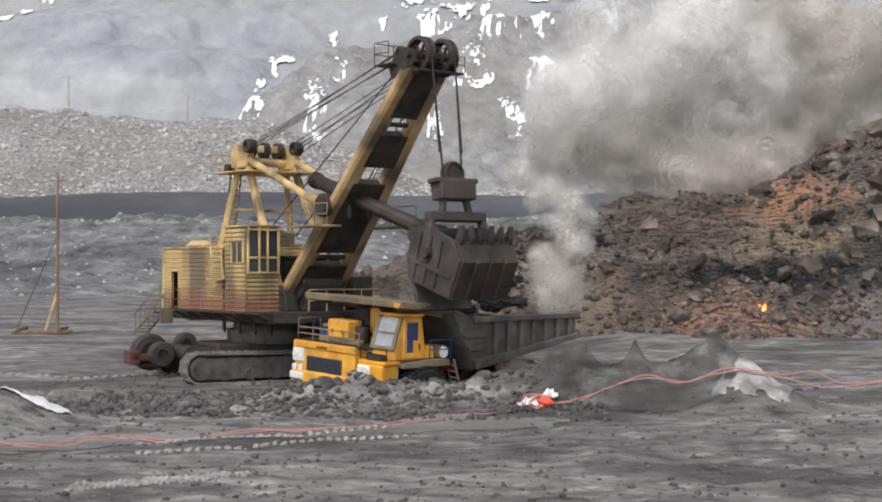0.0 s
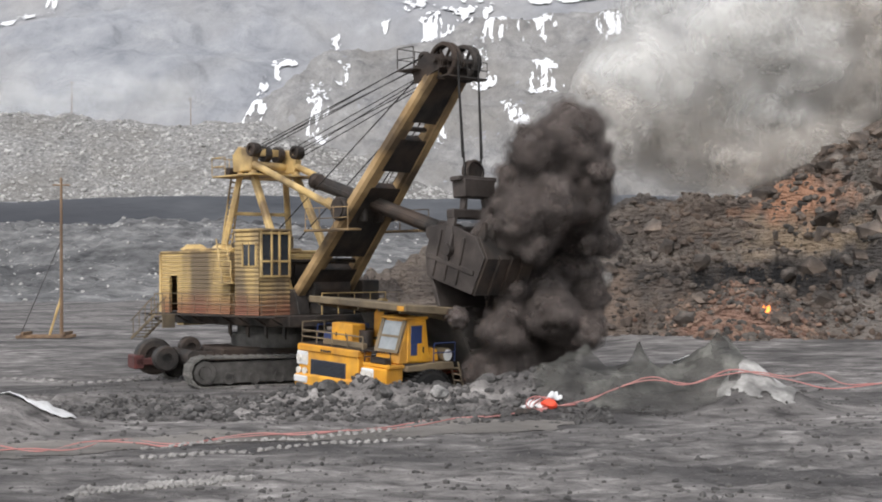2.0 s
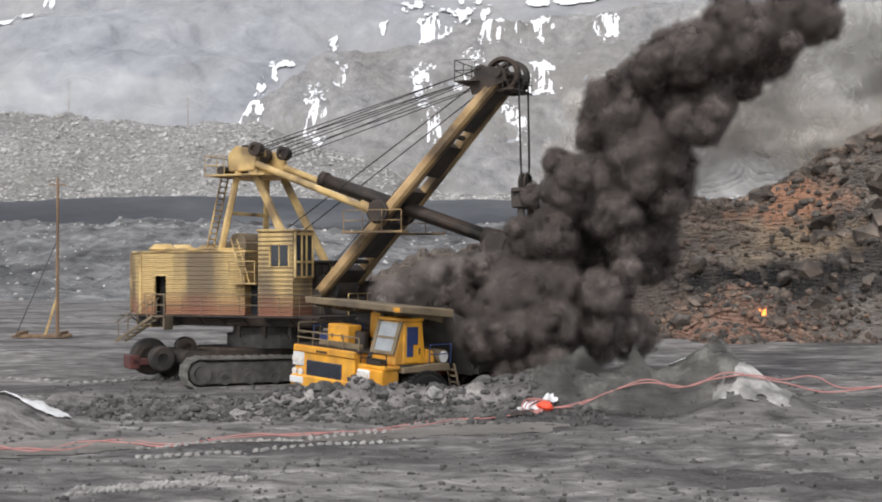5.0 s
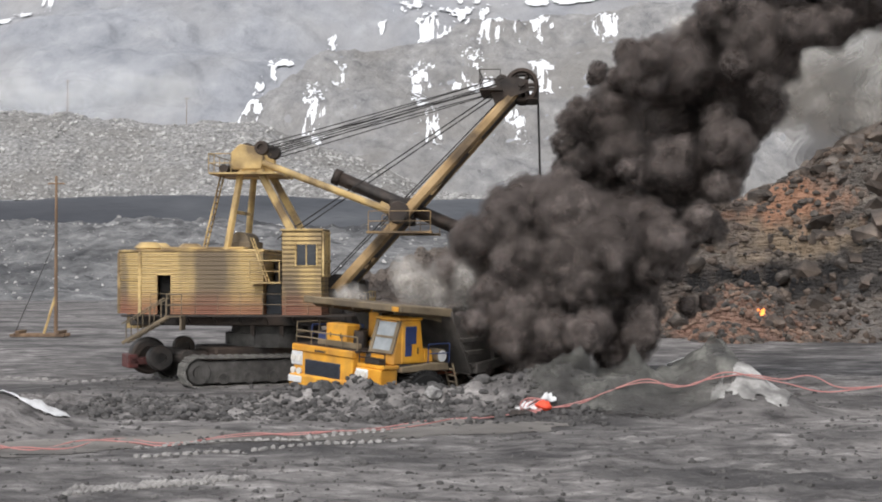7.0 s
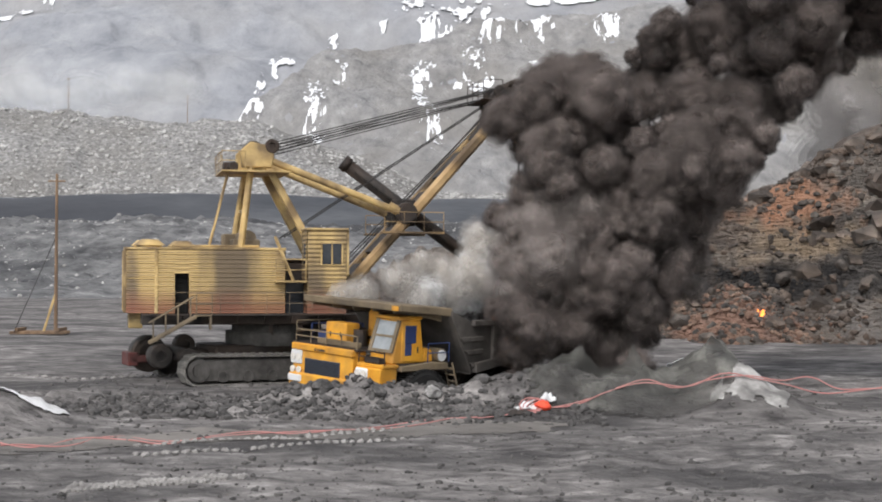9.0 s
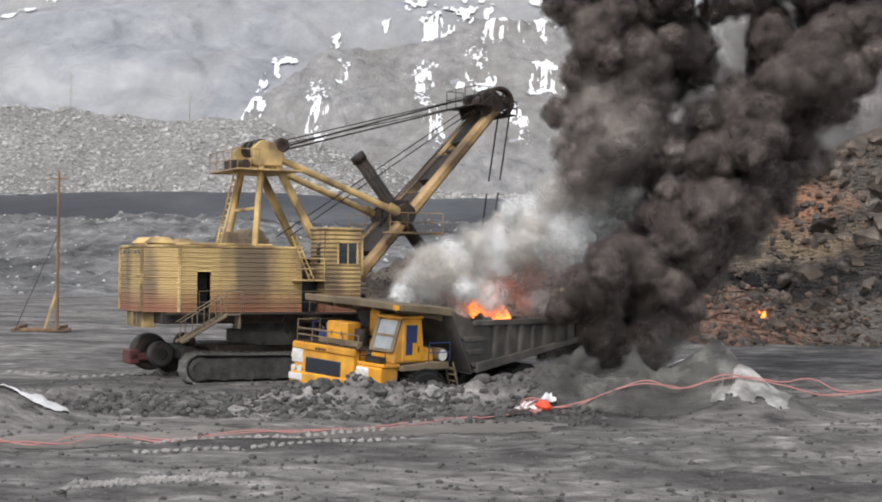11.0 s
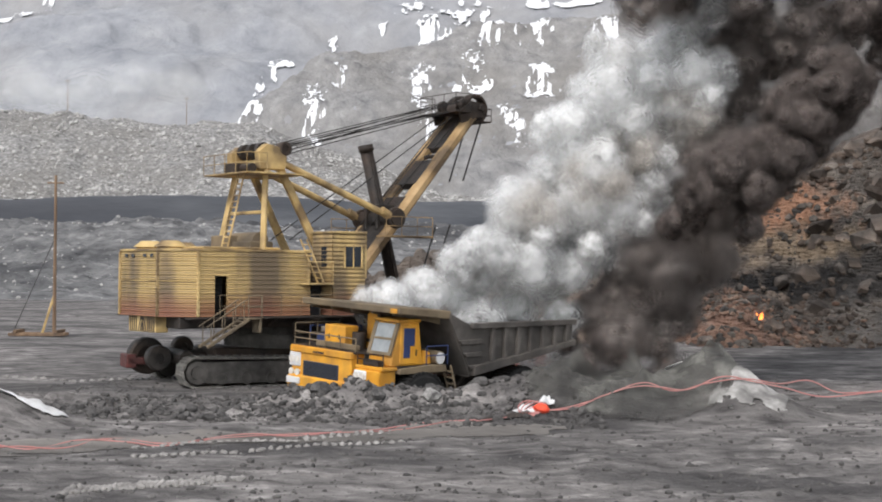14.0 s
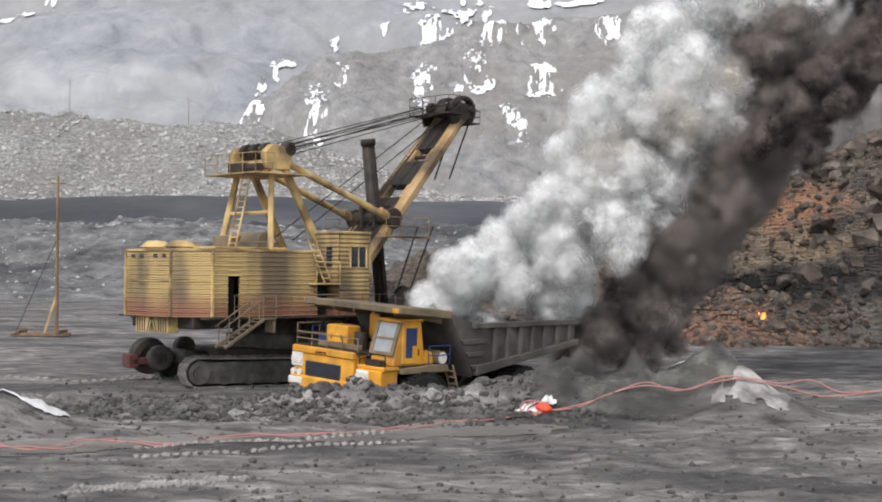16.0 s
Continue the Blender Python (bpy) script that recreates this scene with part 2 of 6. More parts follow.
nt.links.new(weave.outputs[0], gap.inputs["Value"])
nt.links.new(gap.outputs[0], mixer.inputs[0])
nt.links.new(nt.nodes["Principled BSDF"].outputs[0], mixer.inputs[1])
nt.links.new(clear.outputs[0], mixer.inputs[2])
nt.links.new(mixer.outputs[0], nt.nodes["Material Output"].inputs[0])
DUST = mat("pressed_pale_dust", [(0.16, 0.152, 0.145), (0.27, 0.258, 0.245), (0.4, 0.385, 0.365)], 1.2, 0.95, 0, 0.4)
FLAME = mat("flame", [(1.0, 0.14, 0.02), (1.0, 0.24, 0.04), (1.0, 0.36, 0.09)], 1.6, 0.9, 0, 0, glow=1.3)


def smoke_mat(name, dark, light, through=0.35):
    """Smoke: matt, mottled, partly lit through; the skins' density says how much of the light they let pass."""
    m = mat(name, [dark, tuple((a + b) / 2 for a, b in zip(dark, light)), light], 0.8, 1.0, 0, 0, 4, rand=0.12)
    n, l = m.node_tree.nodes, m.node_tree.links
    b = n["Principled BSDF"]
    b.inputs["Specular IOR Level"].default_value = 0.0
    colour = b.inputs["Base Color"].links[0].from_socket
    df = n.new("ShaderNodeBsdfDiffuse")
    l.new(colour, df.inputs["Color"])
    tr = n.new("ShaderNodeBsdfTranslucent")
    l.new(colour, tr.inputs["Color"])
    mx = n.new("ShaderNodeMixShader")
    mx.inputs[0].default_value = through
    l.new(df.outputs[0], mx.inputs[1])
    l.new(tr.outputs[0], mx.inputs[2])
    fz = n.new("ShaderNodeTexNoise")
    fz.inputs["Scale"].default_value, fz.inputs["Detail"].default_value = 2.6, 2.5
    bp = n.new("ShaderNodeBump")
    bp.inputs["Strength"].default_value, bp.inputs["Distance"].default_value = 0.5, 0.3
    l.new(fz.outputs[0], bp.inputs["Height"])
    l.new(bp.outputs[0], df.inputs["Normal"])
    at = n.new("ShaderNodeAttribute")
    at.attribute_name = "veil"
    co = n.new("ShaderNodeTexCoord")
    nz = n.new("ShaderNodeTexNoise")
    nz.inputs["Scale"].default_value, nz.inputs["Detail"].default_value = 2.2, 5.0
    l.new(co.outputs["Object"], nz.inputs["Vector"])
    l.new(co.outputs["Object"], fz.inputs["Vector"])
    mr = n.new("ShaderNodeMapRange")
    mr.inputs["From Min"].default_value, mr.inputs["From Max"].default_value = 0.36, 0.64
    mr.inputs["To Min"].default_value, mr.inputs["To Max"].default_value = 0.15, 1.7
    l.new(nz.outputs[0], mr.inputs["Value"])
    mu = n.new("ShaderNodeMath")
    mu.operation, mu.use_clamp = "MULTIPLY", True
    l.new(at.outputs["Fac"], mu.inputs[0])
    l.new(mr.outputs[0], mu.inputs[1])
    cl = n.new("ShaderNodeBsdfTransparent")
    out = n.new("ShaderNodeMixShader")
    l.new(mu.outputs[0], out.inputs[0])
    l.new(cl.outputs[0], out.inputs[1])
    l.new(mx.outputs[0], out.inputs[2])
    l.new(out.outputs[0], n["Material Output"].inputs[0])
    n.remove(b)
    return m


SMOKE_DARK = smoke_mat("black_brown_smoke", (0.095, 0.08, 0.073), (0.26, 0.222, 0.206))
SMOKE_BROWN = smoke_mat("grey_brown_smoke", (0.19, 0.165, 0.152), (0.37, 0.328, 0.307))
SMOKE_PALE = smoke_mat("pale_grey_smoke", (0.84, 0.845, 0.84), (0.95, 0.95, 0.945), 0.5)
SMOKE_CLOUD = smoke_mat("pale_tan_cloud", (0.8, 0.79, 0.765), (0.91, 0.9, 0.88), 0.5)
SMOKE_GREY = smoke_mat("flat_grey_smoke", (0.4, 0.38, 0.37), (0.52, 0.5, 0.485), 0.4)
SMOKE_HAZE = smoke_mat("tan_grey_haze", (0.66, 0.625, 0.58), (0.82, 0.79, 0.75), 0.5)


# ---- building helpers ----
def finish(name, bm, material, parent=None, smooth=False):
    me = bpy.data.meshes.new(name)
    bm.to_mesh(me)
    bm.free()
    for m in material if isinstance(material, (list, tuple)) else [material]:
        me.materials.append(m)
    if smooth:
        me.polygons.foreach_set("use_smooth", [True] * len(me.polygons))
    ob = new(name, me)
    if parent:
        ob.parent = parent
    return ob


def part(name, bm, material, parent, label="", smooth=False):
    return tagged(finish(name, bm, material, parent, smooth), label)


def thing(name, m, label, category, group=""):
    ob = new(name)
    ob.empty_display_size = 0.3
    ob.matrix_basis = m
    return tagged(ob, label, category, group)


def B():
    return bmesh.new()


def box(bm, x0, x1, y0, y1, z0, z1, bevel=0.02, m=None):
    r = bmesh.ops.create_cube(bm, size=1)
    vs = r["verts"]
    bmesh.ops.scale(bm, vec=(abs(x1 - x0), abs(y1 - y0), abs(z1 - z0)), verts=vs)
    bmesh.ops.translate(bm, vec=((x0 + x1) / 2, (y0 + y1) / 2, (z0 + z1) / 2), verts=vs)
    if m is not None:
        bmesh.ops.transform(bm, matrix=m, verts=vs)
    if bevel:
        es = list({e for v in vs for e in v.link_edges})
        bmesh.ops.bevel(bm, geom=es, offset=bevel, segments=1, affect="EDGES")
    return bm


def rod(bm, a, b, r0, r1=None, seg=10):
    a, b = Vector(a), Vector(b)
    d = b - a
    m = Matrix.Translation((a + b) / 2) @ d.to_track_quat("Z", "Y").to_matrix().to_4x4()
    bmesh.ops.create_cone(bm, cap_ends=True, segments=seg, radius1=r0, radius2=r0 if r1 is None else r1, depth=d.length, matrix=m)
    return bm


def beam(bm, a, b, w, h, up=(0, 0, 1), bevel=0.03):
    """A box beam from a to b, w wide and h deep."""
    a, b = Vector(a), Vector(b)
    d = (b - a).normalized()
    side = d.cross(Vector(up))
    side = side.normalized() if side.length > 1e-4 else Vector((1, 0, 0))
    top = side.cross(d)
    m = Matrix((side, d, top)).transposed().to_4x4()
    m.translation = (a + b) / 2
    return box(bm, -w / 2, w / 2, -(b - a).length / 2, (b - a).length / 2, -h / 2, h / 2, bevel, m)


def prism(bm, pts, y0, y1, bevel=0.0):
    """A polygon of (x, z) points, extruded along y."""
    lo = [bm.verts.new((x, y0, z)) for x, z in pts]
    hi = [bm.verts.new((x, y1, z)) for x, z in pts]
    fs = [bm.faces.new(lo), bm.faces.new(hi[::-1])]
    for i in range(len(pts)):
        j = (i + 1) % len(pts)
        fs.append(bm.faces.new((lo[j], lo[i], hi[i], hi[j])))
    bmesh.ops.recalc_face_normals(bm, faces=fs)
    if bevel:
        bmesh.ops.bevel(bm, geom=list({e for f in fs for e in f.edges}), offset=bevel, segments=1, affect="EDGES")
    return bm


def plan_prism(bm, pts, z0, z1, bevel=0.0):
    """A polygon of (x, y) points, extruded upwards."""
    lo = [bm.verts.new((x, y, z0)) for x, y in pts]
    hi = [bm.verts.new((x, y, z1)) for x, y in pts]
    fs = [bm.faces.new(lo), bm.faces.new(hi[::-1])]
    for i in range(len(pts)):
        j = (i + 1) % len(pts)
        fs.append(bm.faces.new((lo[j], lo[i], hi[i], hi[j])))
    bmesh.ops.recalc_face_normals(bm, faces=fs)
    if bevel:
        bmesh.ops.bevel(bm, geom=list({e for f in fs for e in f.edges}), offset=bevel, segments=1, affect="EDGES")
    return bm


def wheel(bm, c, r, w, seg=28, groove=0.0, hub=0.5, hollow=False):
    """A lathe-turned wheel about the y axis, with rounded shoulders and a dished hub."""
    prof = [(hub * r * 0.3, -w * 0.3), (hub * r, -w * 0.3), (hub * r * 1.05, -w * 0.5), (r * 0.86, -w * 0.5), (r * 0.97, -w * 0.42), (r, -w * 0.25),
            (r - groove, 0), (r, w * 0.25), (r * 0.97, w * 0.42), (r * 0.86, w * 0.5), (hub * r * 1.05, w * 0.5), (hub * r, w * 0.3), (hub * r * 0.3, w * 0.3)]
    prof = prof[1:-1] if hollow else prof
    rings = []
    for i in range(seg):
        a = 2 * math.pi * i / seg
        rings.append([bm.verts.new((c[0] + q * math.cos(a), c[1] + y, c[2] + q * math.sin(a))) for q, y in prof])
    for i in range(seg):
        p, q = rings[i], rings[(i + 1) % seg]
        for k in range(len(prof) - 1):
            bm.faces.new((p[k], p[k + 1], q[k + 1], q[k]))
    if hollow:
        for i in range(seg):
            p, q = rings[i], rings[(i + 1) % seg]
            bm.faces.new((p[-1], p[0], q[0], q[-1]))
        return bm
    bm.faces.new([r_[0] for r_ in rings])
    bm.faces.new([r_[-1] for r_ in rings][::-1])
    return bm


def lattice(x, y, seed):
    xi, yi = np.floor(x).astype(np.int64), np.floor(y).astype(np.int64)
    fx, fy = x - xi, y - yi
    fx, fy = fx * fx * (3 - 2 * fx), fy * fy * (3 - 2 * fy)

    def h(a, b):
        n = (a * 374761393 + b * 668265263 + seed * 1442695041) & 0xFFFFFFFF
        n = ((n ^ (n >> 13)) * 1274126177) & 0xFFFFFFFF
        return ((n ^ (n >> 16)) & 0xFFFF) / 32767.5 - 1
    return (h(xi, yi) * (1 - fx) + h(xi + 1, yi) * fx) * (1 - fy) + (h(xi, yi + 1) * (1 - fx) + h(xi + 1, yi + 1) * fx) * fy


def fbm(x, y, size, octaves=4, seed=1, ridged=False):
    s, a, f = 0, 1.0, 1.0 / size
    for k in range(octaves):
        v = lattice(x * f, y * f, seed + 17 * k)
        s = s + a * ((1 - 2 * np.abs(v)) if ridged else v)
        a, f = a * 0.5, f * 2.03
    return s


def sheet(name, xs, ys, height, material, label, keep=None, smooth=True):
    """A heightfield over the grid xs (rows by columns) and ys."""
    zs = height(xs, ys)
    rows, cols = xs.shape
    verts = np.stack([xs, ys, zs], -1).reshape(-1, 3)
    idx = np.arange(rows * cols).reshape(rows, cols)
    quads = np.stack([idx[:-1, :-1], idx[:-1, 1:], idx[1:, 1:], idx[1:, :-1]], -1).reshape(-1, 4)
    if keep is not None:
        quads = quads[keep(xs, ys).reshape(-1)[quads].all(1)]
    me = bpy.data.meshes.new(name)
    me.from_pydata(verts.tolist(), [], quads.tolist())
    me.materials.append(material)
    me.polygons.foreach_set("use_smooth", [smooth] * len(me.polygons))
    ob = new(name, me)
    return tagged(ob, label)


def fan(y0, y1, rows, cols, half=0.42, power=1.6):
    """A grid that widens with distance."""
    k = np.linspace(0, 1, rows) ** power
    ys = (y0 + (y1 - y0) * k)[:, None] * np.ones(cols)
    u = np.linspace(-half, half, cols)
    xs = ys * u + np.sign(u) * (np.abs(u) > half * 0.98) * 10
    return xs, ys


def step(a, b, v):
    t = np.clip((v - a) / (b - a), 0, 1)
    return t * t * (3 - 2 * t)


def rock_mesh(seed, sub=2, rough=0.35, flat=0.75):
    rnd = random.Random(seed)
    bm = B()
    bmesh.ops.create_icosphere(bm, subdivisions=sub, radius=1)
    off = Vector((rnd.uniform(0, 50), rnd.uniform(0, 50), rnd.uniform(0, 50)))
    for v in bm.verts:
        d = noise.noise(v.co * 1.3 + off) * rough + noise.cell(v.co * 1.7 + off) * rough * 0.4
        v.co *= 1 + d
        v.co.z *= flat
    me = bpy.data.meshes.new("rock")
    bm.to_mesh(me)
    bm.free()
    return me


# ---- the ground and the hills ----
TRUCK = pose(-0.4, 61.3, -1.3, -3.0, 0, 225)
TX, TY, TC = -0.4, 61.3, math.sqrt(0.5)
MOUNDS = [(5.4, 53.3, 1.0, 1.7), (7.5, 52.8, 0.7, 1.3), (10.9, 53.2, 1.6, 1.7), (12.4, 51.8, 0.7, 1.6), (9.2, 54.2, 0.9, 2.0), (-16.6, 46.5, 1.0, 2.2), (-14.4, 47.5, 0.5, 1.6)]


def ground_z(x, y):
    x, y = np.asarray(x, float), np.asarray(y, float)
    a, b = -(x - TX) * TC - (y - TY) * TC, (x - TX) * TC - (y - TY) * TC
    hollow = (1 - step(6.3, 7.6, np.abs(a))) * (1 - step(3.4, 4.6, np.abs(b)))
    z = 0.10 * fbm(x, y, 6.0, 3, 3) + 0.035 * fbm(x, y, 0.9, 3, 5)
    z = z + 0.75 * step(70, 95, y) * step(4, 14, x)
    # the churned bank before the truck
    bank = np.exp(-((y - 53.6 - 0.06 * x) / 1.15) ** 2) * step(-8.5, -4.5, x) * (1 - step(3.0, 6.5, x))
    rough = step(47.5, 50, y) * (1 - step(56.5, 59, y)) * (1 - step(4, 8, x)) + 0.35 * step(54, 57, y) * (1 - step(66, 75, y)) * step(5, 9, x)
    z = z + bank * (0.85 + 0.25 * fbm(x, y, 1.6, 3, 8)) + rough * (0.13 * fbm(x, y, 0.9, 5, 9, True) + 0.08 * fbm(x, y, 0.35, 3, 10) + 0.06)
    for mx, my, h, s in MOUNDS:
        z = z + h * np.exp(-((x - mx) ** 2 + (y - my) ** 2) / (s * s)) * (1 + 0.1 * fbm(x, y, 0.8, 3, 12))
    z = z + (0.03 + 0.07 * step(-2, 8, x - 0.2 * (y - 40))) * (1 - step(42, 50, y)) * fbm(x * 0.5, y, 0.6, 4, 15)
    # rutted haul track across the front
    v = y - (43.5 + 0.33 * (x + 6))
    z = z - 0.07 * np.exp(-(v / 0.5) ** 2) - 0.07 * np.exp(-((v - 2.4) / 0.5) ** 2) + 0.05 * np.exp(-((v - 1.2) / 0.3) ** 2)
    return z * (1 - hollow) - 1.3 * hollow


def crest_z(x):
    """Height of the burning heap's crest along its length."""
    return np.interp(x, [-9, -6.5, -4, -1, 3, 9.4, 13, 16, 20, 24, 27, 29, 31, 33, 36, 60], [0, 3.6, 5.2, 6.3, 6.6, 7.2, 9.0, 10.3, 10.5, 10.8, 11.9, 12.3, 14.0, 15.4, 16.4, 18.5])


def heap_z(x, y):
    c = crest_z(x + 0.9 * fbm(x, y, 3.0, 2, 31)) * (1 + 0.05 * fbm(x, x * 0, 2.5, 4, 30))
    foot = 89 + 1.4 * fbm(x, y, 7, 3, 33) + 4.5 * np.exp(-((x - 12) / 6) ** 2) - 6 * step(24, 40, x)
    k = np.clip((y - foot) / (15.0 + 0.25 * c), 0, 1)
    talus = 0.35 * step(0, 0.35, k) + 0.65 * step(0.25, 0.95, k)
    z = 0.4 + c * talus
    mid = np.sin(np.pi * np.clip(k, 0, 1))
    z = z + mid * (1.2 * fbm(x, y, 4.2, 5, 35, True) + 0.5 * fbm(x * 0.5, z * 2.2, 1.3, 4, 36, True) + 0.25 * fbm(x, y, 0.7, 3, 37))
    # ledges of tilted beds
    bed = 1.7
    q = z / bed + 0.10 * x + 0.5 * fbm(x, y, 6, 3, 38)
    f = q - np.floor(q)
    z = z + mid * step(14, 20, x) * bed * 0.85 * (f ** 4 - f)
    z = z + 2.3 * np.exp(-((x - 19) / 3.2) ** 2 - ((y - 90.5) / 3.0) ** 2)
    return z - 0.9 * (k <= 0.001)


def bench_z(x, y):
    rise = 16.5 * step(0, 1, (y - 235) / 110)
    return rise + (1 - np.exp(-(y - 235) / 15)) * (1.2 * fbm(x, y, 26, 5, 41) + 1.1 * fbm(x * 0.5, y, 7, 5, 42, True) + 0.6 * fbm(x, y, 2.5, 3, 43)) - 0.5 + 5 * np.exp(-((x + 62) / 26) ** 2 - ((y - 300) / 22) ** 2)


def cliff_z(x, y):
    return 14 + 10.0 * step(0, 1, (y - 345) / 6) + 0.7 * fbm(x, y, 22, 4, 45)


def spoil_crest(x):
    return np.interp(x, [-160, -128, -90, -60, -30, 0, 30, 90], [54, 53.5, 53, 50, 40, 29, 26, 25])


def spoil_z(x, y):
    c = spoil_crest(x) + 1.6 * fbm(x, x * 0, 30, 4, 52)
    k = step(0, 1, (y - 352) / 78)
    return 23.5 + (c - 23.5) * (0.25 * np.clip((y - 352) / 78, 0, 1) + 0.75 * k) + 1.3 * fbm(x, y, 9, 5, 53) * np.clip((y - 352) / 8, 0, 1)


def shoulder_y(x):
    """How far off the nearer hill's crest runs."""
    return np.interp(x, [-150, -105, -84, -65, -48, 0, 60, 140, 400], [590, 640, 700, 750, 775, 770, 785, 775, 760])


def mountain_z(x, y):
    t = (y - 440) / 900
    z = 15 + 330 * t - 30 * np.maximum(0, -x / 300) * t
    z = z + 9 * fbm(x, y, 230, 4, 61) * step(440, 560, y) + 3 * fbm(x + 0.6 * y, y * 0.4, 70, 5, 62, True) + 1.5 * fbm(x, y, 18, 4, 63)
    # the shoulder of a nearer hill
    z = z + 7 * step(0, 25, shoulder_y(x) + 14 * fbm(x, x * 0, 60, 3, 66) - y)
    # cut benches along the slope
    for b in (60, 92, 118, 150, 185, 225):
        z = z + 5 * np.tanh((z - b + 0.03 * x) / 3)
    return z


def build_ground():
    xs, ys = fan(4, 400, 540, 400, 0.46, 2.6)
    k = np.linspace(0, 1, 540)
    line = np.where(k < 0.75, 22 + (76 - 22) * k / 0.75, 76 + (420 - 76) * ((k - 0.75) / 0.25) ** 2)
    ys = line[:, None] * np.ones(400)
    xs = ys * np.linspace(-0.46, 0.46, 400)
    tagged(sheet("ground", xs, ys, ground_z, GROUND, "churned grey-black coal ground with ruts"), category="ground", kind="structure")
    # the level floor around and behind, one sheet to the horizon
    bm = B()
    bmesh.ops.create_grid(bm, x_segments=4, y_segments=4, size=2200)
    bmesh.ops.translate(bm, vec=(0, 600, -1.9), verts=bm.verts)
    tagged(finish("pit_floor", bm, GROUND), "dark level coal pit floor reaching far off", "ground", kind="structure")
    xs, ys = fan(232, 352, 150, 420, 0.48, 1.0)
    tagged(sheet("quarry_bench", xs, ys, bench_z, FLOORFAR, "rough grey bench of broken ground below the pit wall"), category="terrain", kind="structure")
    xs, ys = fan(344, 353, 26, 300, 0.48, 1.0)
    tagged(sheet("pit_wall", xs, ys, cliff_z, CLIFF, "dark blue-grey coal seam face of the pit"), category="cliff", kind="structure")
    xs, ys = fan(351, 436, 200, 620, 0.48, 1.0)
    tagged(sheet("spoil_slope", xs, ys, spoil_z, RUBBLE, "long pale grey slope of loose spoil rubble"), category="terrain", kind="structure")
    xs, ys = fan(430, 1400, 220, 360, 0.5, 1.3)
    tagged(sheet("mountain", xs, ys, mountain_z, MOUNTAIN, "stepped hillside, blue-grey haze painted in its colour, streaked with snow"), category="hillside", kind="structure")
    xs, ys = fan(436, 800, 200, 400, 0.5, 1.1)
    tagged(sheet("near_hillside", xs, ys, lambda x, y: mountain_z(x, y) + 0.5 + 0.7 * fbm(x, y, 6, 4, 67, True), HILL, "brown-grey shoulder of spoil below the far hillside",
                 lambda x, y: y < shoulder_y(x) + 14 * fbm(x, x * 0, 60, 3, 66) - 4), category="hillside", kind="structure")
    # the heap of burning rock
    xs = np.linspace(-10, 58, 400)[None, :] * np.ones((190, 1))
    ys = np.linspace(82, 116, 190)[:, None] * np.ones((1, 400))
    tagged(sheet("burning_heap", xs, ys, heap_z, HEAP, "steep smouldering heap of rust-brown and black rock", smooth=False), category="rock heap", kind="structure")


def hit_hill(px, py, fn, y0, y1):
    """Where the line of sight through a point of the view meets a slope."""
    ys = np.linspace(y0, y1, 1500)
    d = fn((px - 784) / 2413 * ys, ys) - (5.4 + (480 - py) / 2413 * ys)
    i = int(np.argmax(d > 0)) if (d > 0).any() else len(ys) - 1
    return (px - 784) / 2413 * ys[i], ys[i]


def snow_patch(px, py, w, h, lean, seed, cut=0.05):
    """A ragged sheet of snow that lies on the hillside."""
    x0, y0 = hit_hill(px, py, mountain_z, 445, 1380)
    n, s = 120, y0 / 2413
    dz = max(0.5, h * s)
    u, v = np.meshgrid(np.linspace(-1.3, 1.3, n), np.linspace(-1.3, 1.3, n))
    depth = dz / 0.3
    xs = x0 + u * w * s / 2 + v * lean * s / 2
    ys = y0 + v * depth / 2

    def keep(x, y):
        r = (u ** 2 + v ** 2)
        return 0.7 - 1.4 * r + 1.15 * fbm(x, y * 0.4, max(1.6, w * s * 0.11), 7, seed) > cut + 0.1

    ob = sheet("snow_patch", xs, ys, lambda x, y: mountain_z(x, y) + 1.3, SNOW, "ragged patch of old white snow on the hillside", keep)
    tagged(ob, category="snow", group="snow on the hillside", kind="stuff")


def scatter_rocks(name, count, region, size, meshes, material, label, fn, seed, category="rocks"):
    """Loose stones of one kind, joined as stuff."""
    rnd = np.random.RandomState(seed)
    vs, fs, base = [], [], 0
    data = []
    for me in meshes:
        co = np.empty(len(me.vertices) * 3)
        me.vertices.foreach_get("co", co)
        data.append((co.reshape(-1, 3), np.array([p.vertices[:] for p in me.polygons])))
    spots = np.array([region(rnd) for _ in range(count)])
    heights = fn(spots[:, 0], spots[:, 1])
    for (x, y), z in zip(spots, heights):
        co, fa = data[rnd.randint(len(data))]
        s = size(rnd)
        a = rnd.uniform(0, 6.28)
        c, sn = math.cos(a), math.sin(a)
        p = co * s * rnd.uniform(0.7, 1.25, 3)
        p = np.stack([p[:, 0] * c - p[:, 1] * sn + x, p[:, 0] * sn + p[:, 1] * c + y, p[:, 2] + z + 0.2 * s], -1)
        vs.append(p)
        fs.append(fa + base)
        base += len(p)
    me = bpy.data.meshes.new(name)
    me.from_pydata(np.concatenate(vs).tolist(), [], np.concatenate(fs).tolist())
    me.materials.append(material)
    return tagged(new(name, me), label, category, kind="stuff")


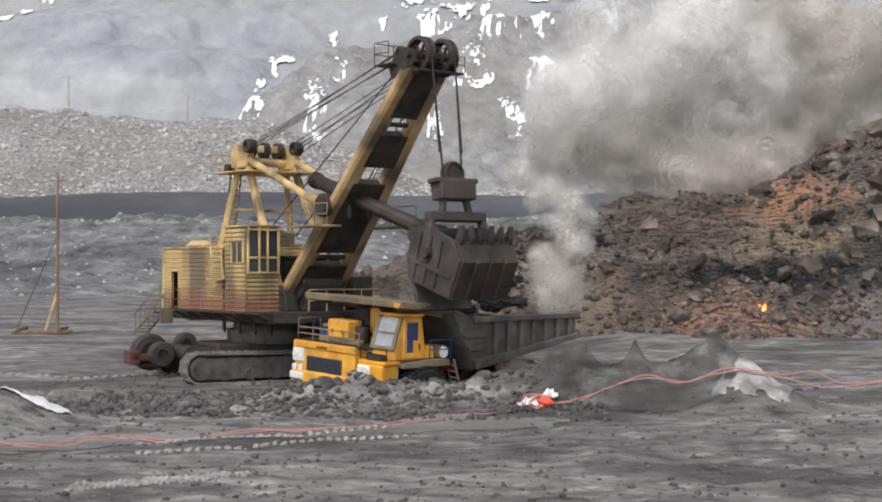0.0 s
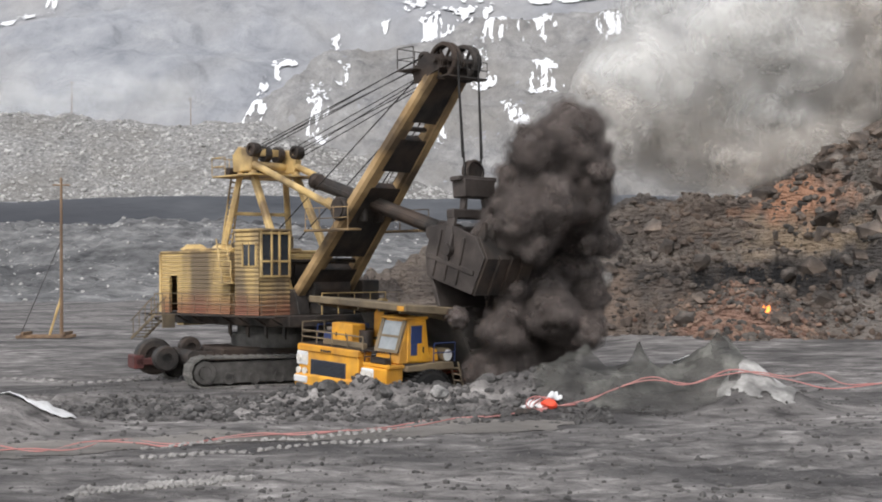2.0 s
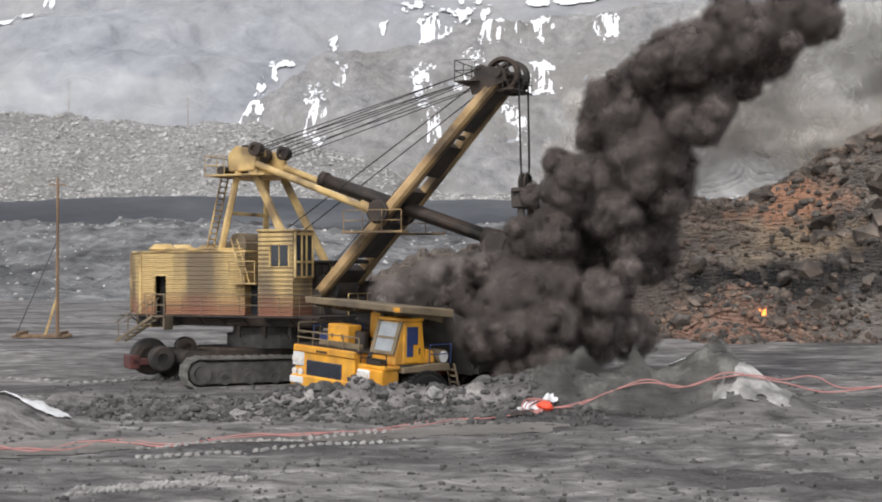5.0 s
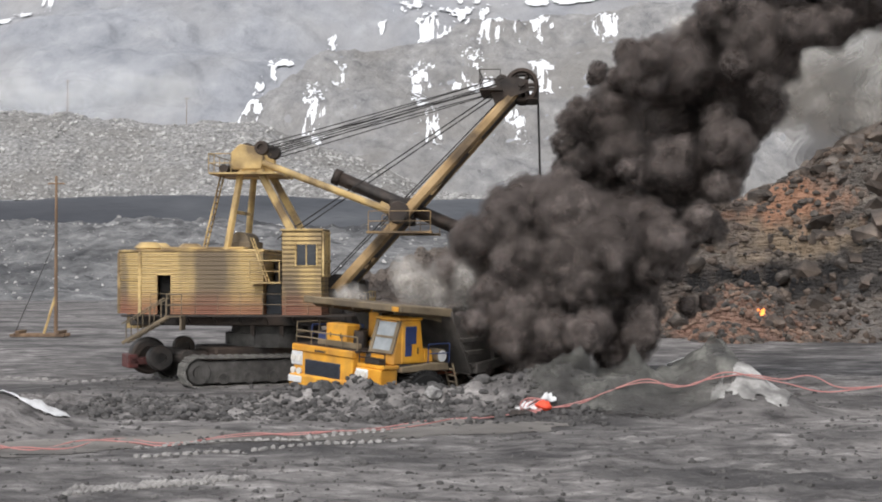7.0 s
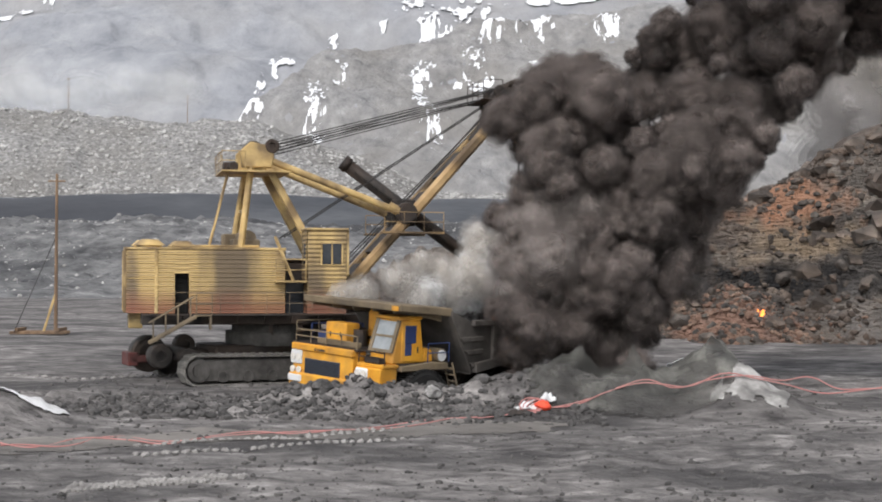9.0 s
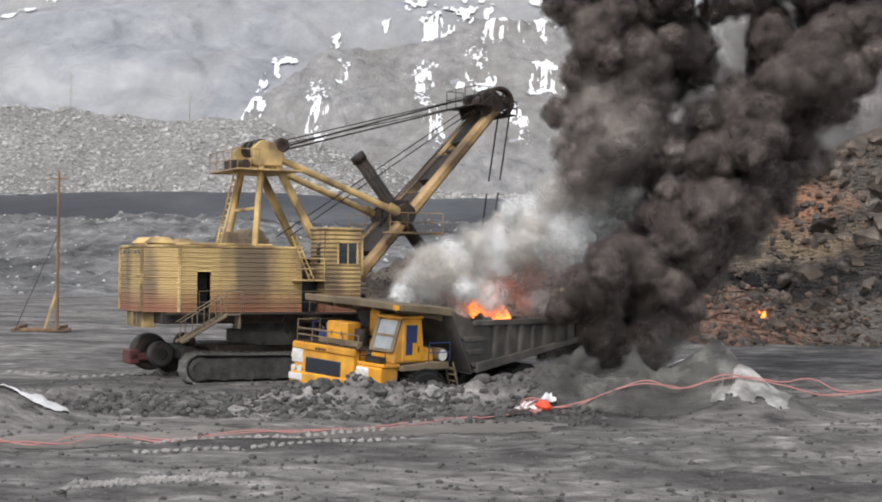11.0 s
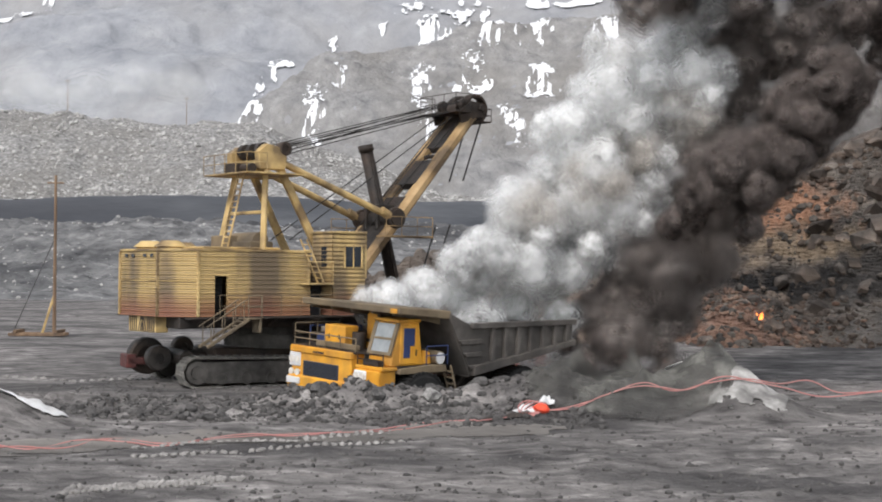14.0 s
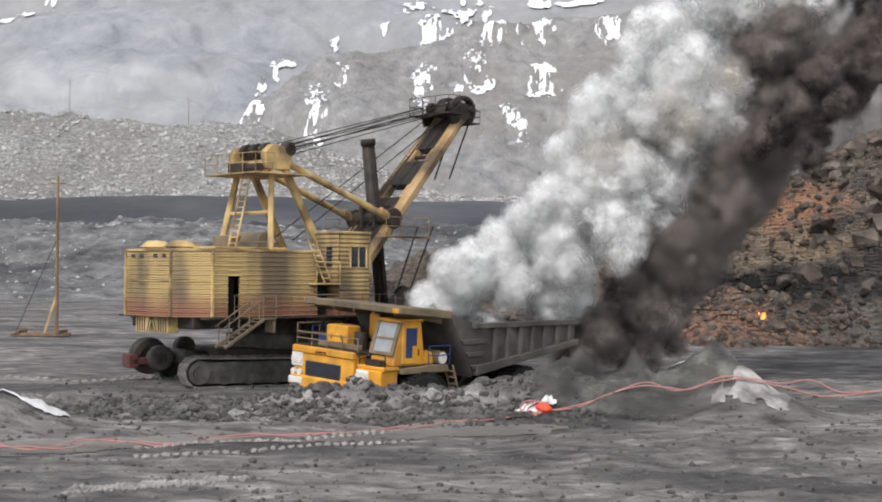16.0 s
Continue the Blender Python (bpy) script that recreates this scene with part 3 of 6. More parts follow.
build_ground()
for i, q in enumerate([(558, 185, 46, 105, -34, 0.0), (492, 118, 66, 22, 0, 0.1), (462, 160, 22, 34, 0, 0.2), (442, 195, 60, 26, 0, 0.2), (600, 130, 36, 26, 0, 0.2),
                       (745, 175, 34, 120, -30, 0.15), (752, 140, 60, 40, 0, 0.3), (910, 210, 34, 80, -36, 0.05), (840, 105, 44, 34, -20, 0.2), (760, 42, 46, 30, 0, 0.0),
                       (815, 25, 110, 60, 0, 0.05), (735, 12, 70, 30, 0, 0.1), (870, 45, 70, 30, 0, 0.1), (950, 45, 90, 30, 0, 0.2), (1085, 45, 80, 28, 0, 0.2), (960, 145, 70, 50, 0, 0.25),
                       (1000, 5, 260, 16, 0, 0.0), (590, 78, 20, 34, 0, 0.2), (45, 30, 110, 70, 60, 0.35), (680, 45, 22, 14, 0, 0.2), (850, 160, 120, 20, 0, 0.4), (770, 235, 40, 60, 0, 0.35)]):
    snow_patch(q[0], q[1], q[2], q[3], q[4], 70 + i, q[5])

# ---- the mining shovel ----
SHOVEL_AT = pose(-8.1, 67.0, 0)
CRAWL = 25.0


def ribbed_wall(bm, pts, z0, z1, pitch=0.21, depth=0.055, skip=()):
    """Siding of lapped boards along a line of plan points."""
    n = max(1, round((z1 - z0) / pitch))
    prof = []
    for i in range(n):
        a = z0 + (z1 - z0) * i / n
        b = z0 + (z1 - z0) * (i + 1) / n
        prof += [(depth, a), (0.0, b)]
    for k in range(len(pts) - 1):
        if k in skip:
            continue
        p, q = Vector((*pts[k], 0)), Vector((*pts[k + 1], 0))
        d = (q - p).normalized()
        out = Vector((d.y, -d.x, 0))
        lo = [bm.verts.new(p + out * o + Vector((0, 0, z))) for o, z in prof]
        hi = [bm.verts.new(q + out * o + Vector((0, 0, z))) for o, z in prof]
        for i in range(len(prof) - 1):
            bm.faces.new((lo[i], hi[i], hi[i + 1], lo[i + 1]))
        # inner skin
        a, b = p - out * 0.08, q - out * 0.08
        f = [bm.verts.new((a.x, a.y, z0)), bm.verts.new((a.x, a.y, z1)), bm.verts.new((b.x, b.y, z1)), bm.verts.new((b.x, b.y, z0))]
        bm.faces.new(f)
    return bm


def rail(bm, pts, h=1.0, r=0.025, posts=True):
    """Tube handrail along floor points."""
    for a, b in zip(pts[:-1], pts[1:]):
        a, b = Vector(a), Vector(b)
        for k in (h, h * 0.5):
            rod(bm, a + Vector((0, 0, k)), b + Vector((0, 0, k)), r, seg=6)
        n = max(1, round((b - a).length / 1.1))
        for i in range(n + 1):
            c = a.lerp(b, i / n)
            rod(bm, c, c + Vector((0, 0, h)), r, seg=6)
    return bm


def ladder(bm, a, b, w=0.5, r=0.03):
    a, b = Vector(a), Vector(b)
    side = (b - a).cross(Vector((1, 0, 0)) if abs((b - a).normalized().x) < 0.7 else Vector((0, 1, 0))).normalized() * (w / 2)
    side.z = 0
    rod(bm, a - side, b - side, r * 1.4, seg=6)
    rod(bm, a + side, b + side, r * 1.4, seg=6)
    n = round((b - a).length / 0.3)
    for i in range(1, n):
        c = a.lerp(b, i / n)
        rod(bm, c - side, c + side, r, seg=6)
    return bm


def build_shovel():
    top = thing("mining_shovel", SHOVEL_AT, "large worn yellow rope mining shovel on crawler tracks", "excavator")
    R = pose(0, 0, 0, 0, 0, CRAWL)
    # undercarriage
    bm = B()
    plan_prism(bm, [(-3.6, -1.9), (3.6, -1.9), (3.9, 0), (3.6, 1.9), (-3.6, 1.9), (-3.9, 0)], 0.75, 1.75, 0.08)
    bmesh.ops.transform(bm, matrix=R, verts=bm.verts)
    part("track_frame", bm, DARK, top, "sooty black steel crawler frame")
    bm = B()
    rod(bm, (0, 0, 1.7), (0, 0, 2.35), 2.5, seg=40)
    rod(bm, (0, 0, 2.3), (0, 0, 2.75), 2.2, seg=40)
    part("slew_ring", bm, TRACKM, top)
    bm = B()
    for s in (-1, 1):
        rod(bm, (-4.6, s * 0.8, 1.35), (-3.0, s * 0.8, 1.2), 0.28, seg=12)
    rod(bm, (-4.9, -2.0, 1.3), (-4.9, 2.0, 1.3), 0.36, seg=16)
    bmesh.ops.transform(bm, matrix=R, verts=bm.verts)
    part("drive_shaft", bm, DARK, top)
    bm = B()
    wheel(bm, (-6.0, 1.7, 1.25), 0.9, 0.9, 30, 0.0, 0.5)
    wheel(bm, (-4.4, 1.0, 1.7), 0.5, 0.8, 24, 0.0, 0.4)
    wheel(bm, (-5.9, -0.4, 1.25), 0.6, 0.8, 24, 0.0, 0.4)
    bmesh.ops.transform(bm, matrix=R, verts=bm.verts)
    part("drive_motor", bm, DARK, top, "round soot-black crawler drive drums")
    bm = B()
    box(bm, -7.0, -5.4, 0.9, 2.4, 0.85, 1.2, 0.06)
    box(bm, -7.1, -6.6, 0.9, 2.4, 0.7, 1.35, 0.05)
    bmesh.ops.transform(bm, matrix=R, verts=bm.verts)
    part("tow_bracket", bm, REDP, top, "faded red steel tow bracket")
    shoe = None
    for s in (-1, 1):
        bm = B()
        yc = s * 2.75
        prism(bm, [(-5.0, 0.45), (-4.4, 0.18), (4.4, 0.18), (5.0, 0.45), (5.0, 0.95), (4.4, 1.2), (-4.4, 1.2), (-5.0, 0.95)], yc - 0.5, yc + 0.5, 0.05)
        for q in (-4.75, 4.75):
            wheel(bm, (q, yc, 0.7), 0.6, 1.06, 22)
        for i in range(7):
            wheel(bm, (-3.6 + 1.2 * i, yc, 0.42), 0.32, 1.1, 16)
        bmesh.ops.transform(bm, matrix=R, verts=bm.verts)
        tr = part("track", bm, TRACKM, top, "muddy crawler track with worn shoes")
        # shoes round the loop
        L, rr, zc, n = 4.75, 0.68, 0.7, 58
        total = 4 * L + 2 * math.pi * rr
        for i in range(n):
            d = total * i / n
            if d < 2 * L:
                x, z, a = -L + d, zc + rr, 0
            elif d < 2 * L + math.pi * rr:
                t = (d - 2 * L) / rr
                x, z, a = L + rr * math.sin(t), zc + rr * math.cos(t), t
            elif d < 4 * L + math.pi * rr:
                x, z, a = L - (d - 2 * L - math.pi * rr), zc - rr, math.pi
            else:
                t = math.pi + (d - 4 * L - math.pi * rr) / rr
                x, z, a = -L + rr * math.sin(t), zc + rr * math.cos(t), t
            sag = -0.06 * math.sin(math.pi * (x + L) / (2 * L)) if a == 0 else 0
            if shoe is None:
                bm = B()
                box(bm, -0.2, 0.2, -0.62, 0.62, -0.05, 0.05, 0.015)
                box(bm, -0.05, 0.09, -0.6, 0.6, 0.04, 0.1, 0.012)
                ob = finish("shoe", bm, SHOEM, tr)
                shoe = ob.data
            else:
                ob = new("shoe", shoe)
                ob.parent = tr
            ob.matrix_basis = R @ pose(x, yc, z + sag, 0, math.degrees(a), 0)
    # everything that slews
    bm = B()
    plan_prism(bm, [(-6.6, -2.6), (4.2, -2.9), (4.6, -1.6), (4.6, 1.6), (4.2, 2.9), (-6.6, 2.6)], 2.75, 3.3, 0.05)
    for s in (-1, 1):
        for x in (-0.6, 0.8, 2.2, 3.6):
            prism(bm, [(x - 0.1, 2.8), (x + 0.1, 2.8), (x + 0.1, 2.2), (x - 0.1, 2.4)], s * 2.7 - 0.05, s * 2.7 + 0.05)
    up = part("slewing_deck", bm, DARK, top, "black steel revolving deck that carries the house and boom")
    # machinery house
    W = 3.1
    plan = [(0.0, W), (-5.9, W), (-7.3, 1.9), (-7.3, -1.9), (-5.9, -W), (-5.1, -W), (-4.45, -W), (0.0, -W)]
    bm = B()
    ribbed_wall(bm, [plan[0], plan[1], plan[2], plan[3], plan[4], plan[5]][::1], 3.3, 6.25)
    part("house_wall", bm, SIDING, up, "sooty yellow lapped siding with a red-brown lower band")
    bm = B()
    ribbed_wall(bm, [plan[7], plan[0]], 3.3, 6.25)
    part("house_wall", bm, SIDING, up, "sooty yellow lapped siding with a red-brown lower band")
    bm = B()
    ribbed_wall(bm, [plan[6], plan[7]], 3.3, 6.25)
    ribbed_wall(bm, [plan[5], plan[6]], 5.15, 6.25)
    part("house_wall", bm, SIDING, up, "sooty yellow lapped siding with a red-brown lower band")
    bm = B()
    plan_prism(bm, [(0.05, W + 0.06), (-5.95, W + 0.06), (-7.38, 1.95), (-7.38, -1.95), (-5.95, -W - 0.06), (0.05, -W - 0.06)], 6.25, 6.37, 0.02)
    box(bm, -5.2, -1.1, -2.2, 2.2, 6.37, 6.5, 0.04)
    part("house_roof", bm, YELLOW, up, "dusty flat steel roof of the house")
    for x, y, r, h in ((-6.2, -0.9, 0.75, 0.28), (-6.3, 1.0, 0.75, 0.28), (-4.6, 0.9, 0.7, 0.25)):
        bm = B()
        rod(bm, (x, y, 6.37), (x, y, 6.47), r * 0.8, seg=24)
        rod(bm, (x, y, 6.47), (x, y, 6.47 + h), r, r * 0.55, 24)
        part("roof_vent", bm, YELLOW, up, "low round roof ventilator cap")
    bm = B()
    for p, q in zip(plan, plan[1:5]):
        beam(bm, (p[0] * 1.005, p[1] * 1.012, 4.9), (q[0] * 1.005, q[1] * 1.012, 4.9), 0.06, 0.05)
    for q in (plan[2], plan[3], plan[4], plan[1]):
        beam(bm, (q[0] * 1.006, q[1] * 1.012, 3.3), (q[0] * 1.006, q[1] * 1.012, 6.25), 0.16, 0.1)
    part("corner_trim", bm, YELLOW, up)
    # near-black plate behind the opening, standing for the shade inside the house
    bm = B()
    box(bm, -5.07, -4.48, -2.7, -2.6, 3.3, 5.15, 0.0)
    part("doorway", bm, mat("painted_interior_shade", [(0.008, 0.008, 0.008), (0.015, 0.014, 0.013)], 1, 0.9, 0, 0), up, "open side doorway, its inner shade a black plate")
    # vents without openings: small dark plates give the shade of the holes
    for i in range(4):
        bm = B()
        y = -1.5 + (0, 0.7, 1.9, 2.6)[i]
        box(bm, -7.37, -7.33, y, y + 0.3, 5.98, 6.14, 0.0)
        part("vent_shade_plate", bm, GLASS, up)
    # striped counterweight plate under the tail
    bm = B()
    box(bm, -7.15, -6.5, -1.35, 1.35, 2.55, 3.28, 0.03)
    cw = part("counterweight", bm, YELLOW, up, "counterweight plate with black and yellow warning stripes")
    for i in range(13):
        y = -1.3 + i * 0.2
        bm = B()
        lean = 0.0 if abs(i - 6) > 2 else (0.28 if i < 6 else -0.28 if i > 6 else 0)
        v = [bm.verts.new((-7.157, yy, zz)) for yy, zz in ((y, 2.58), (y + 0.09, 2.58), (y + 0.09 + lean, 3.25), (y + lean, 3.25))]
        bm.faces.new(v)
        bm.faces.new([bm.verts.new(w_.co + Vector((-0.006, 0, 0))) for w_ in v][::-1])
        part("stripe", bm, DARK, cw)
    # walkway along the sides, with rails
    for s in (-1, 1):
        bm = B()
        box(bm, -6.6, 4.4, s * 3.15, s * 3.85, 3.2, 3.28, 0.01)
        for i in range(9):
            beam(bm, (-6 + i * 1.25, s * 3.1, 2.85), (-6 + i * 1.25, s * 3.8, 3.2), 0.06, 0.08)
        w = part("walkway", bm, DARK, up, "narrow steel side walkway")
        bm = B()
        rail(bm, [(-5.2, s * 3.8, 3.28), (4.4, s * 3.8, 3.28)], 1.0, 0.014)
        part("handrail", bm, CANOPY, w, "thin dusty handrail")
    # folding stairs at the tail corner
    bm = B()
    for k in (0, 0.75):
        beam(bm, (-4.4 - 1.9, -3.9 - k, 2.0), (-4.2, -3.9 - k, 3.2), 0.06, 0.16)
        rod(bm, (-6.3, -3.9 - k, 2.9), (-4.3, -3.9 - k, 4.1), 0.03, seg=6)
        for i in range(4):
            rod(bm, (-6.1 + 0.55 * i, -3.9 - k, 2.1 + 0.33 * i), (-6.1 + 0.55 * i, -3.9 - k, 3.0 + 0.33 * i), 0.025, seg=6)
    for i in range(7):
        box(bm, -6.15 + 0.28 * i, -5.9 + 0.28 * i, -4.62, -3.92, 2.06 + 0.17 * i, 2.1 + 0.17 * i, 0.0)
    box(bm, -4.3, -3.5, -4.65, -3.85, 3.2, 3.26, 0.01)
    box(bm, -3.6, -3.5, -4.6, -3.9, 2.6, 3.2, 0.01)
    rail(bm, [(-4.2, -4.62, 3.26), (-3.5, -4.62, 3.26)], 1.0, 0.025)
    part("access_stair", bm, CANOPY, up, "folding steel access stair with tube rails")
    # operator's cab, front right
    bm = B()
    x0, x1, y0, y1 = 1.0, 2.85, -3.55, -1.8
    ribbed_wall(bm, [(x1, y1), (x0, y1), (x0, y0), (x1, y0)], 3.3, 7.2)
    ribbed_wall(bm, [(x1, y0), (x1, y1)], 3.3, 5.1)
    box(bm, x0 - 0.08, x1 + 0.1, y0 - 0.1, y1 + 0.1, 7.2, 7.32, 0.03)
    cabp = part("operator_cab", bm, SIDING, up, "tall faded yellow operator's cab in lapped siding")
    bm = B()
    box(bm, x1 - 1.15, x1 - 0.25, y0 - 0.06, y0 + 0.02, 5.6, 6.6, 0.02)
    wd = part("window", bm, GLASS, cabp, "dark side window of the cab")
    bm = B()
    box(bm, x0 - 0.05, x0 + 0.02, y0 + 0.5, y0 + 0.95, 5.6, 6.6, 0.02)
    part("window", bm, GLASS, cabp, "narrow dark rear window of the cab")
    bm = B()
    box(bm, x1 - 0.02, x1 + 0.07, y0 + 0.1, y1 - 0.1, 5.15, 7.05, 0.02)
    part("windscreen", bm, GLASS, cabp, "large dark front glazing of the cab")
    bm = B()
    for y in (y0 + 0.05, y0 + 0.65, y1 - 0.65, y1 - 0.05):
        box(bm, x1 + 0.02, x1 + 0.13, y - 0.05, y + 0.05, 5.05, 7.2, 0.01)
    for z in (5.1, 5.8, 7.1):
        box(bm, x1 + 0.02, x1 + 0.12, y0, y1, z - 0.05, z + 0.05, 0.01)
    for xx in (x1 - 1.2, x1 - 0.7, x1 - 0.2):
        box(bm, xx - 0.03, xx + 0.03, y0 - 0.1, y0 + 0.02, 5.55, 6.65, 0.01)
    part("window_frame", bm, YELLOW, cabp)
    # landing and ladder by the cab
    bm = B()
    box(bm, -0.5, 0.95, -3.75, -2.2, 4.75, 4.83, 0.01)
    rail(bm, [(-0.5, -3.73, 4.83), (0.9, -3.73, 4.83)], 1.0, 0.025)
    ladder(bm, (0.35, -3.55, 4.8), (-0.5, -3.3, 6.9), 0.55)
    part("cab_landing", bm, YELLOW, up, "small railed landing with a steep ladder")
    # flat dark plate in place of the shaded recess beside the cab
    bm = B()
    box(bm, 0.03, 0.95, -2.6, -2.5, 3.3, 4.7, 0)
    part("recess_shade_plate", bm, GLASS, up)
    bm = B()
    box(bm, 0.1, 2.1, -1.1, 2.7, 3.3, 5.75, 0.06)
    box(bm, 0.1, 2.25, -1.2, 2.8, 5.75, 5.9, 0.03)
    for k in range(5):
        box(bm, 2.08, 2.16, -0.9 + 0.75 * k, -0.8 + 0.75 * k, 3.4, 5.7, 0.01)
    part("machinery_housing", bm, DARK, up, "soot-blackened housing before the yellow house")
    # boom
    foot, tip = Vector((2.9, 0, 4.1)), Vector((12.1, 0, 14.3))
    d = (tip - foot).normalized()
    upv = Vector((-d.z, 0, d.x))
    for s in (-1, 1):
        bm = B()
        beam(bm, foot + Vector((0, s * 1.45, 0)), tip + Vector((0, s * 0.85, 0)) - d * 0.4, 0.5, 0.62, (0, 1, 0), 0.12)
        part("boom_beam", bm, BOOMY, up, "tapered ochre boom beam streaked with soot")
    Lb = (tip - foot).length
    for a, b in ((0.03, 0.14), (0.2, 0.5), (0.57, 0.7), (0.77, 0.98)):
        bm = B()
        for s0 in (-0.2,):
            p, q = foot + d * Lb * a, foot + d * Lb * b
            w0, w1 = 1.45 + (0.85 - 1.45) * a, 1.45 + (0.85 - 1.45) * b
            v = [p + Vector((0, -w0, 0)) + upv * s0, p + Vector((0, w0, 0)) + upv * s0, q + Vector((0, w1, 0)) + upv * s0, q + Vector((0, -w1, 0)) + upv * s0]
            lo = [bm.verts.new(k) for k in v]
            hi = [bm.verts.new(k + upv * 0.4) for k in v]
            bm.faces.new(lo[::-1]), bm.faces.new(hi)
            for i in range(4):
                bm.faces.new((lo[i], lo[(i + 1) % 4], hi[(i + 1) % 4], hi[i]))
        part("boom_web", bm, DARK, up, "sooty cross plate between the boom beams")
    for s in (-1, 1):
        bm = B()
        lo = foot + d * Lb * 0.03 + Vector((0, s * 1.05, 0)), foot + d * Lb * 0.98 + Vector((0, s * 0.55, 0))
        beam(bm, *lo, 0.36, 0.3, (0, 1, 0), 0.02)
        part("boom_flange", bm, BOOMY, up, "sooty inner flange of the boom beam")
    for f in (0.17, 0.735):
        bm = B()
        p = foot + d * Lb * f
        w = 1.45 - 0.6 * f
        rod(bm, p + Vector((0, -w, 0)), p + Vector((0, w, 0)), 0.11, seg=10)
        part("boom_brace", bm, DARK, up)
    bm = B()
    ladder(bm, foot + d * 1.0 + upv * 0.42 + Vector((0, 0.95, 0)), foot + d * (Lb - 1.2) + upv * 0.42 + Vector((0, 0.55, 0)), 0.36, 0.014)
    part("boom_ladder", bm, DARK, up, "thin sooty ladder along the boom")
    # sheaves at the point
    for s in (-0.85, 0.85):
        bm = B()
        rod(bm, (tip.x, s * 0.72 - 0.25, tip.z), (tip.x, s * 0.72 + 0.25, tip.z), 0.24, seg=14)
        for k in (-0.14, 0.14):
            wheel(bm, (tip.x, s * 0.72 + k, tip.z), 0.82, 0.2, 30, 0.08, 0.76, True)
        for i in range(6):
            a = math.pi * i / 3
            rod(bm, (tip.x, s * 0.72, tip.z), (tip.x + 0.66 * math.cos(a), s * 0.72, tip.z + 0.66 * math.sin(a)), 0.07, seg=6)
        part("point_sheave", bm, DARK, up, "dark grooved head sheave")
    bm = B()
    rod(bm, (tip.x, -1.4, tip.z), (tip.x, 1.4, tip.z), 0.16, seg=12)
    for s in (-1, 1):
        prism(bm, [(tip.x - 1.3, tip.z - 0.9), (tip.x + 0.35, tip.z - 0.35), (tip.x + 0.3, tip.z + 0.2), (tip.x - 0.6, tip.z + 0.35), (tip.x - 1.5, tip.z - 0.3)], s * 1.12 - 0.06, s * 1.12 + 0.06)
    wheel(bm, (tip.x - 0.75, 0, tip.z - 0.05), 0.42, 0.7, 20)
    wheel(bm, (tip.x - 0.95, -0.9, tip.z + 0.15), 0.34, 0.3, 18)
    wheel(bm, (tip.x - 0.95, 0.9, tip.z + 0.15), 0.34, 0.3, 18)
    box(bm, tip.x + 0.2, tip.x + 0.75, -1.2, 1.2, tip.z - 0.75, tip.z - 0.68, 0.01)
    part("boom_head", bm, DARK, up, "greasy dark boom head with pulleys")
    bm = B()
    box(bm, tip.x - 2.0, tip.x - 0.9, -1.6, 1.6, tip.z - 0.35, tip.z - 0.28, 0.01)
    rail(bm, [(tip.x - 1.0, 1.55, tip.z - 0.3), (tip.x - 2.0, 1.55, tip.z - 0.3), (tip.x - 2.0, -1.55, tip.z - 0.3), (tip.x - 1.0, -1.55, tip.z - 0.3)], 0.95, 0.022)
    rail(bm, [(tip.x + 0.2, -1.2, tip.z - 0.7), (tip.x + 0.75, -1.2, tip.z - 0.7), (tip.x + 0.75, 1.2, tip.z - 0.7)], 0.7, 0.02)
    part("head_platform", bm, DARK, up, "railed platform at the boom head")
    # bipod gantry
    bx, bz = -1.2, 11.0
    for s in (-1, 1):
        bm = B()
        beam(bm, (2.7, s * 1.6, 4.2), (bx + 0.2, s * 1.3, bz), 0.32, 0.36, bevel=0.06)
        part("gantry_leg", bm, YELLOW, up, "raking yellow gantry leg")
        bm = B()
        beam(bm, (-2.0, s * 2.1, 6.3), (bx - 0.2, s * 1.3, bz - 0.3), 0.28, 0.3, bevel=0.06)
        part("gantry_leg", bm, YELLOW, up, "upright yellow gantry leg")
        bm = B()
        prism(bm, [(bx - 0.7, bz - 0.75), (bx + 0.75, bz - 0.75), (bx + 0.85, bz - 0.1), (bx + 0.5, bz + 0.35), (bx - 0.3, bz + 0.5), (bx - 0.75, bz + 0.1)], s * 1.35 - 0.22, s * 1.35 + 0.22, 0.05)
        part("gantry_head", bm, YELLOW, up, "boxy yellow gantry head")
        bm = B()
        wheel(bm, (bx + 0.75, s * 1.35, bz + 0.3), 0.36, 0.5, 20)
        part("gantry_sheave", bm, DARK, up)
        # strut to the saddle
        bm = B()
        rod(bm, (bx + 0.6, s * 1.35, bz - 0.35), (6.0, s * 1.5, 8.15), 0.17, 0.17, 14)
        rod(bm, (5.3, s * 1.5, 8.5), (6.1, s * 1.5, 8.1), 0.24, 0.24, 12)
        part("stay_strut", bm, YELLOW, up, "long tubular yellow stay from gantry to boom")
    bm = B()
    rod(bm, (bx, -1.4, bz - 0.4), (bx, 1.4, bz - 0.4), 0.2, seg=12)
    beam(bm, (bx, -1.5, bz + 0.25), (bx, 1.5, bz + 0.25), 0.3, 0.35)
    part("gantry_cross_beam", bm, YELLOW, up)
    bm = B()
    beam(bm, (-1.7, -1.7, 8.2), (-1.7, 1.7, 8.2), 0.16, 0.16)
    part("gantry_cross_beam", bm, YELLOW, up)
    for s in (-1, 0, 1):
        bm = B()
        rod(bm, (bx - 0.1, s * 0.8 - 0.16, bz + 0.2), (bx - 0.1, s * 0.8 + 0.16, bz + 0.2), 0.4, seg=18)
        part("gantry_pulley", bm, DARK, up)
    bm = B()
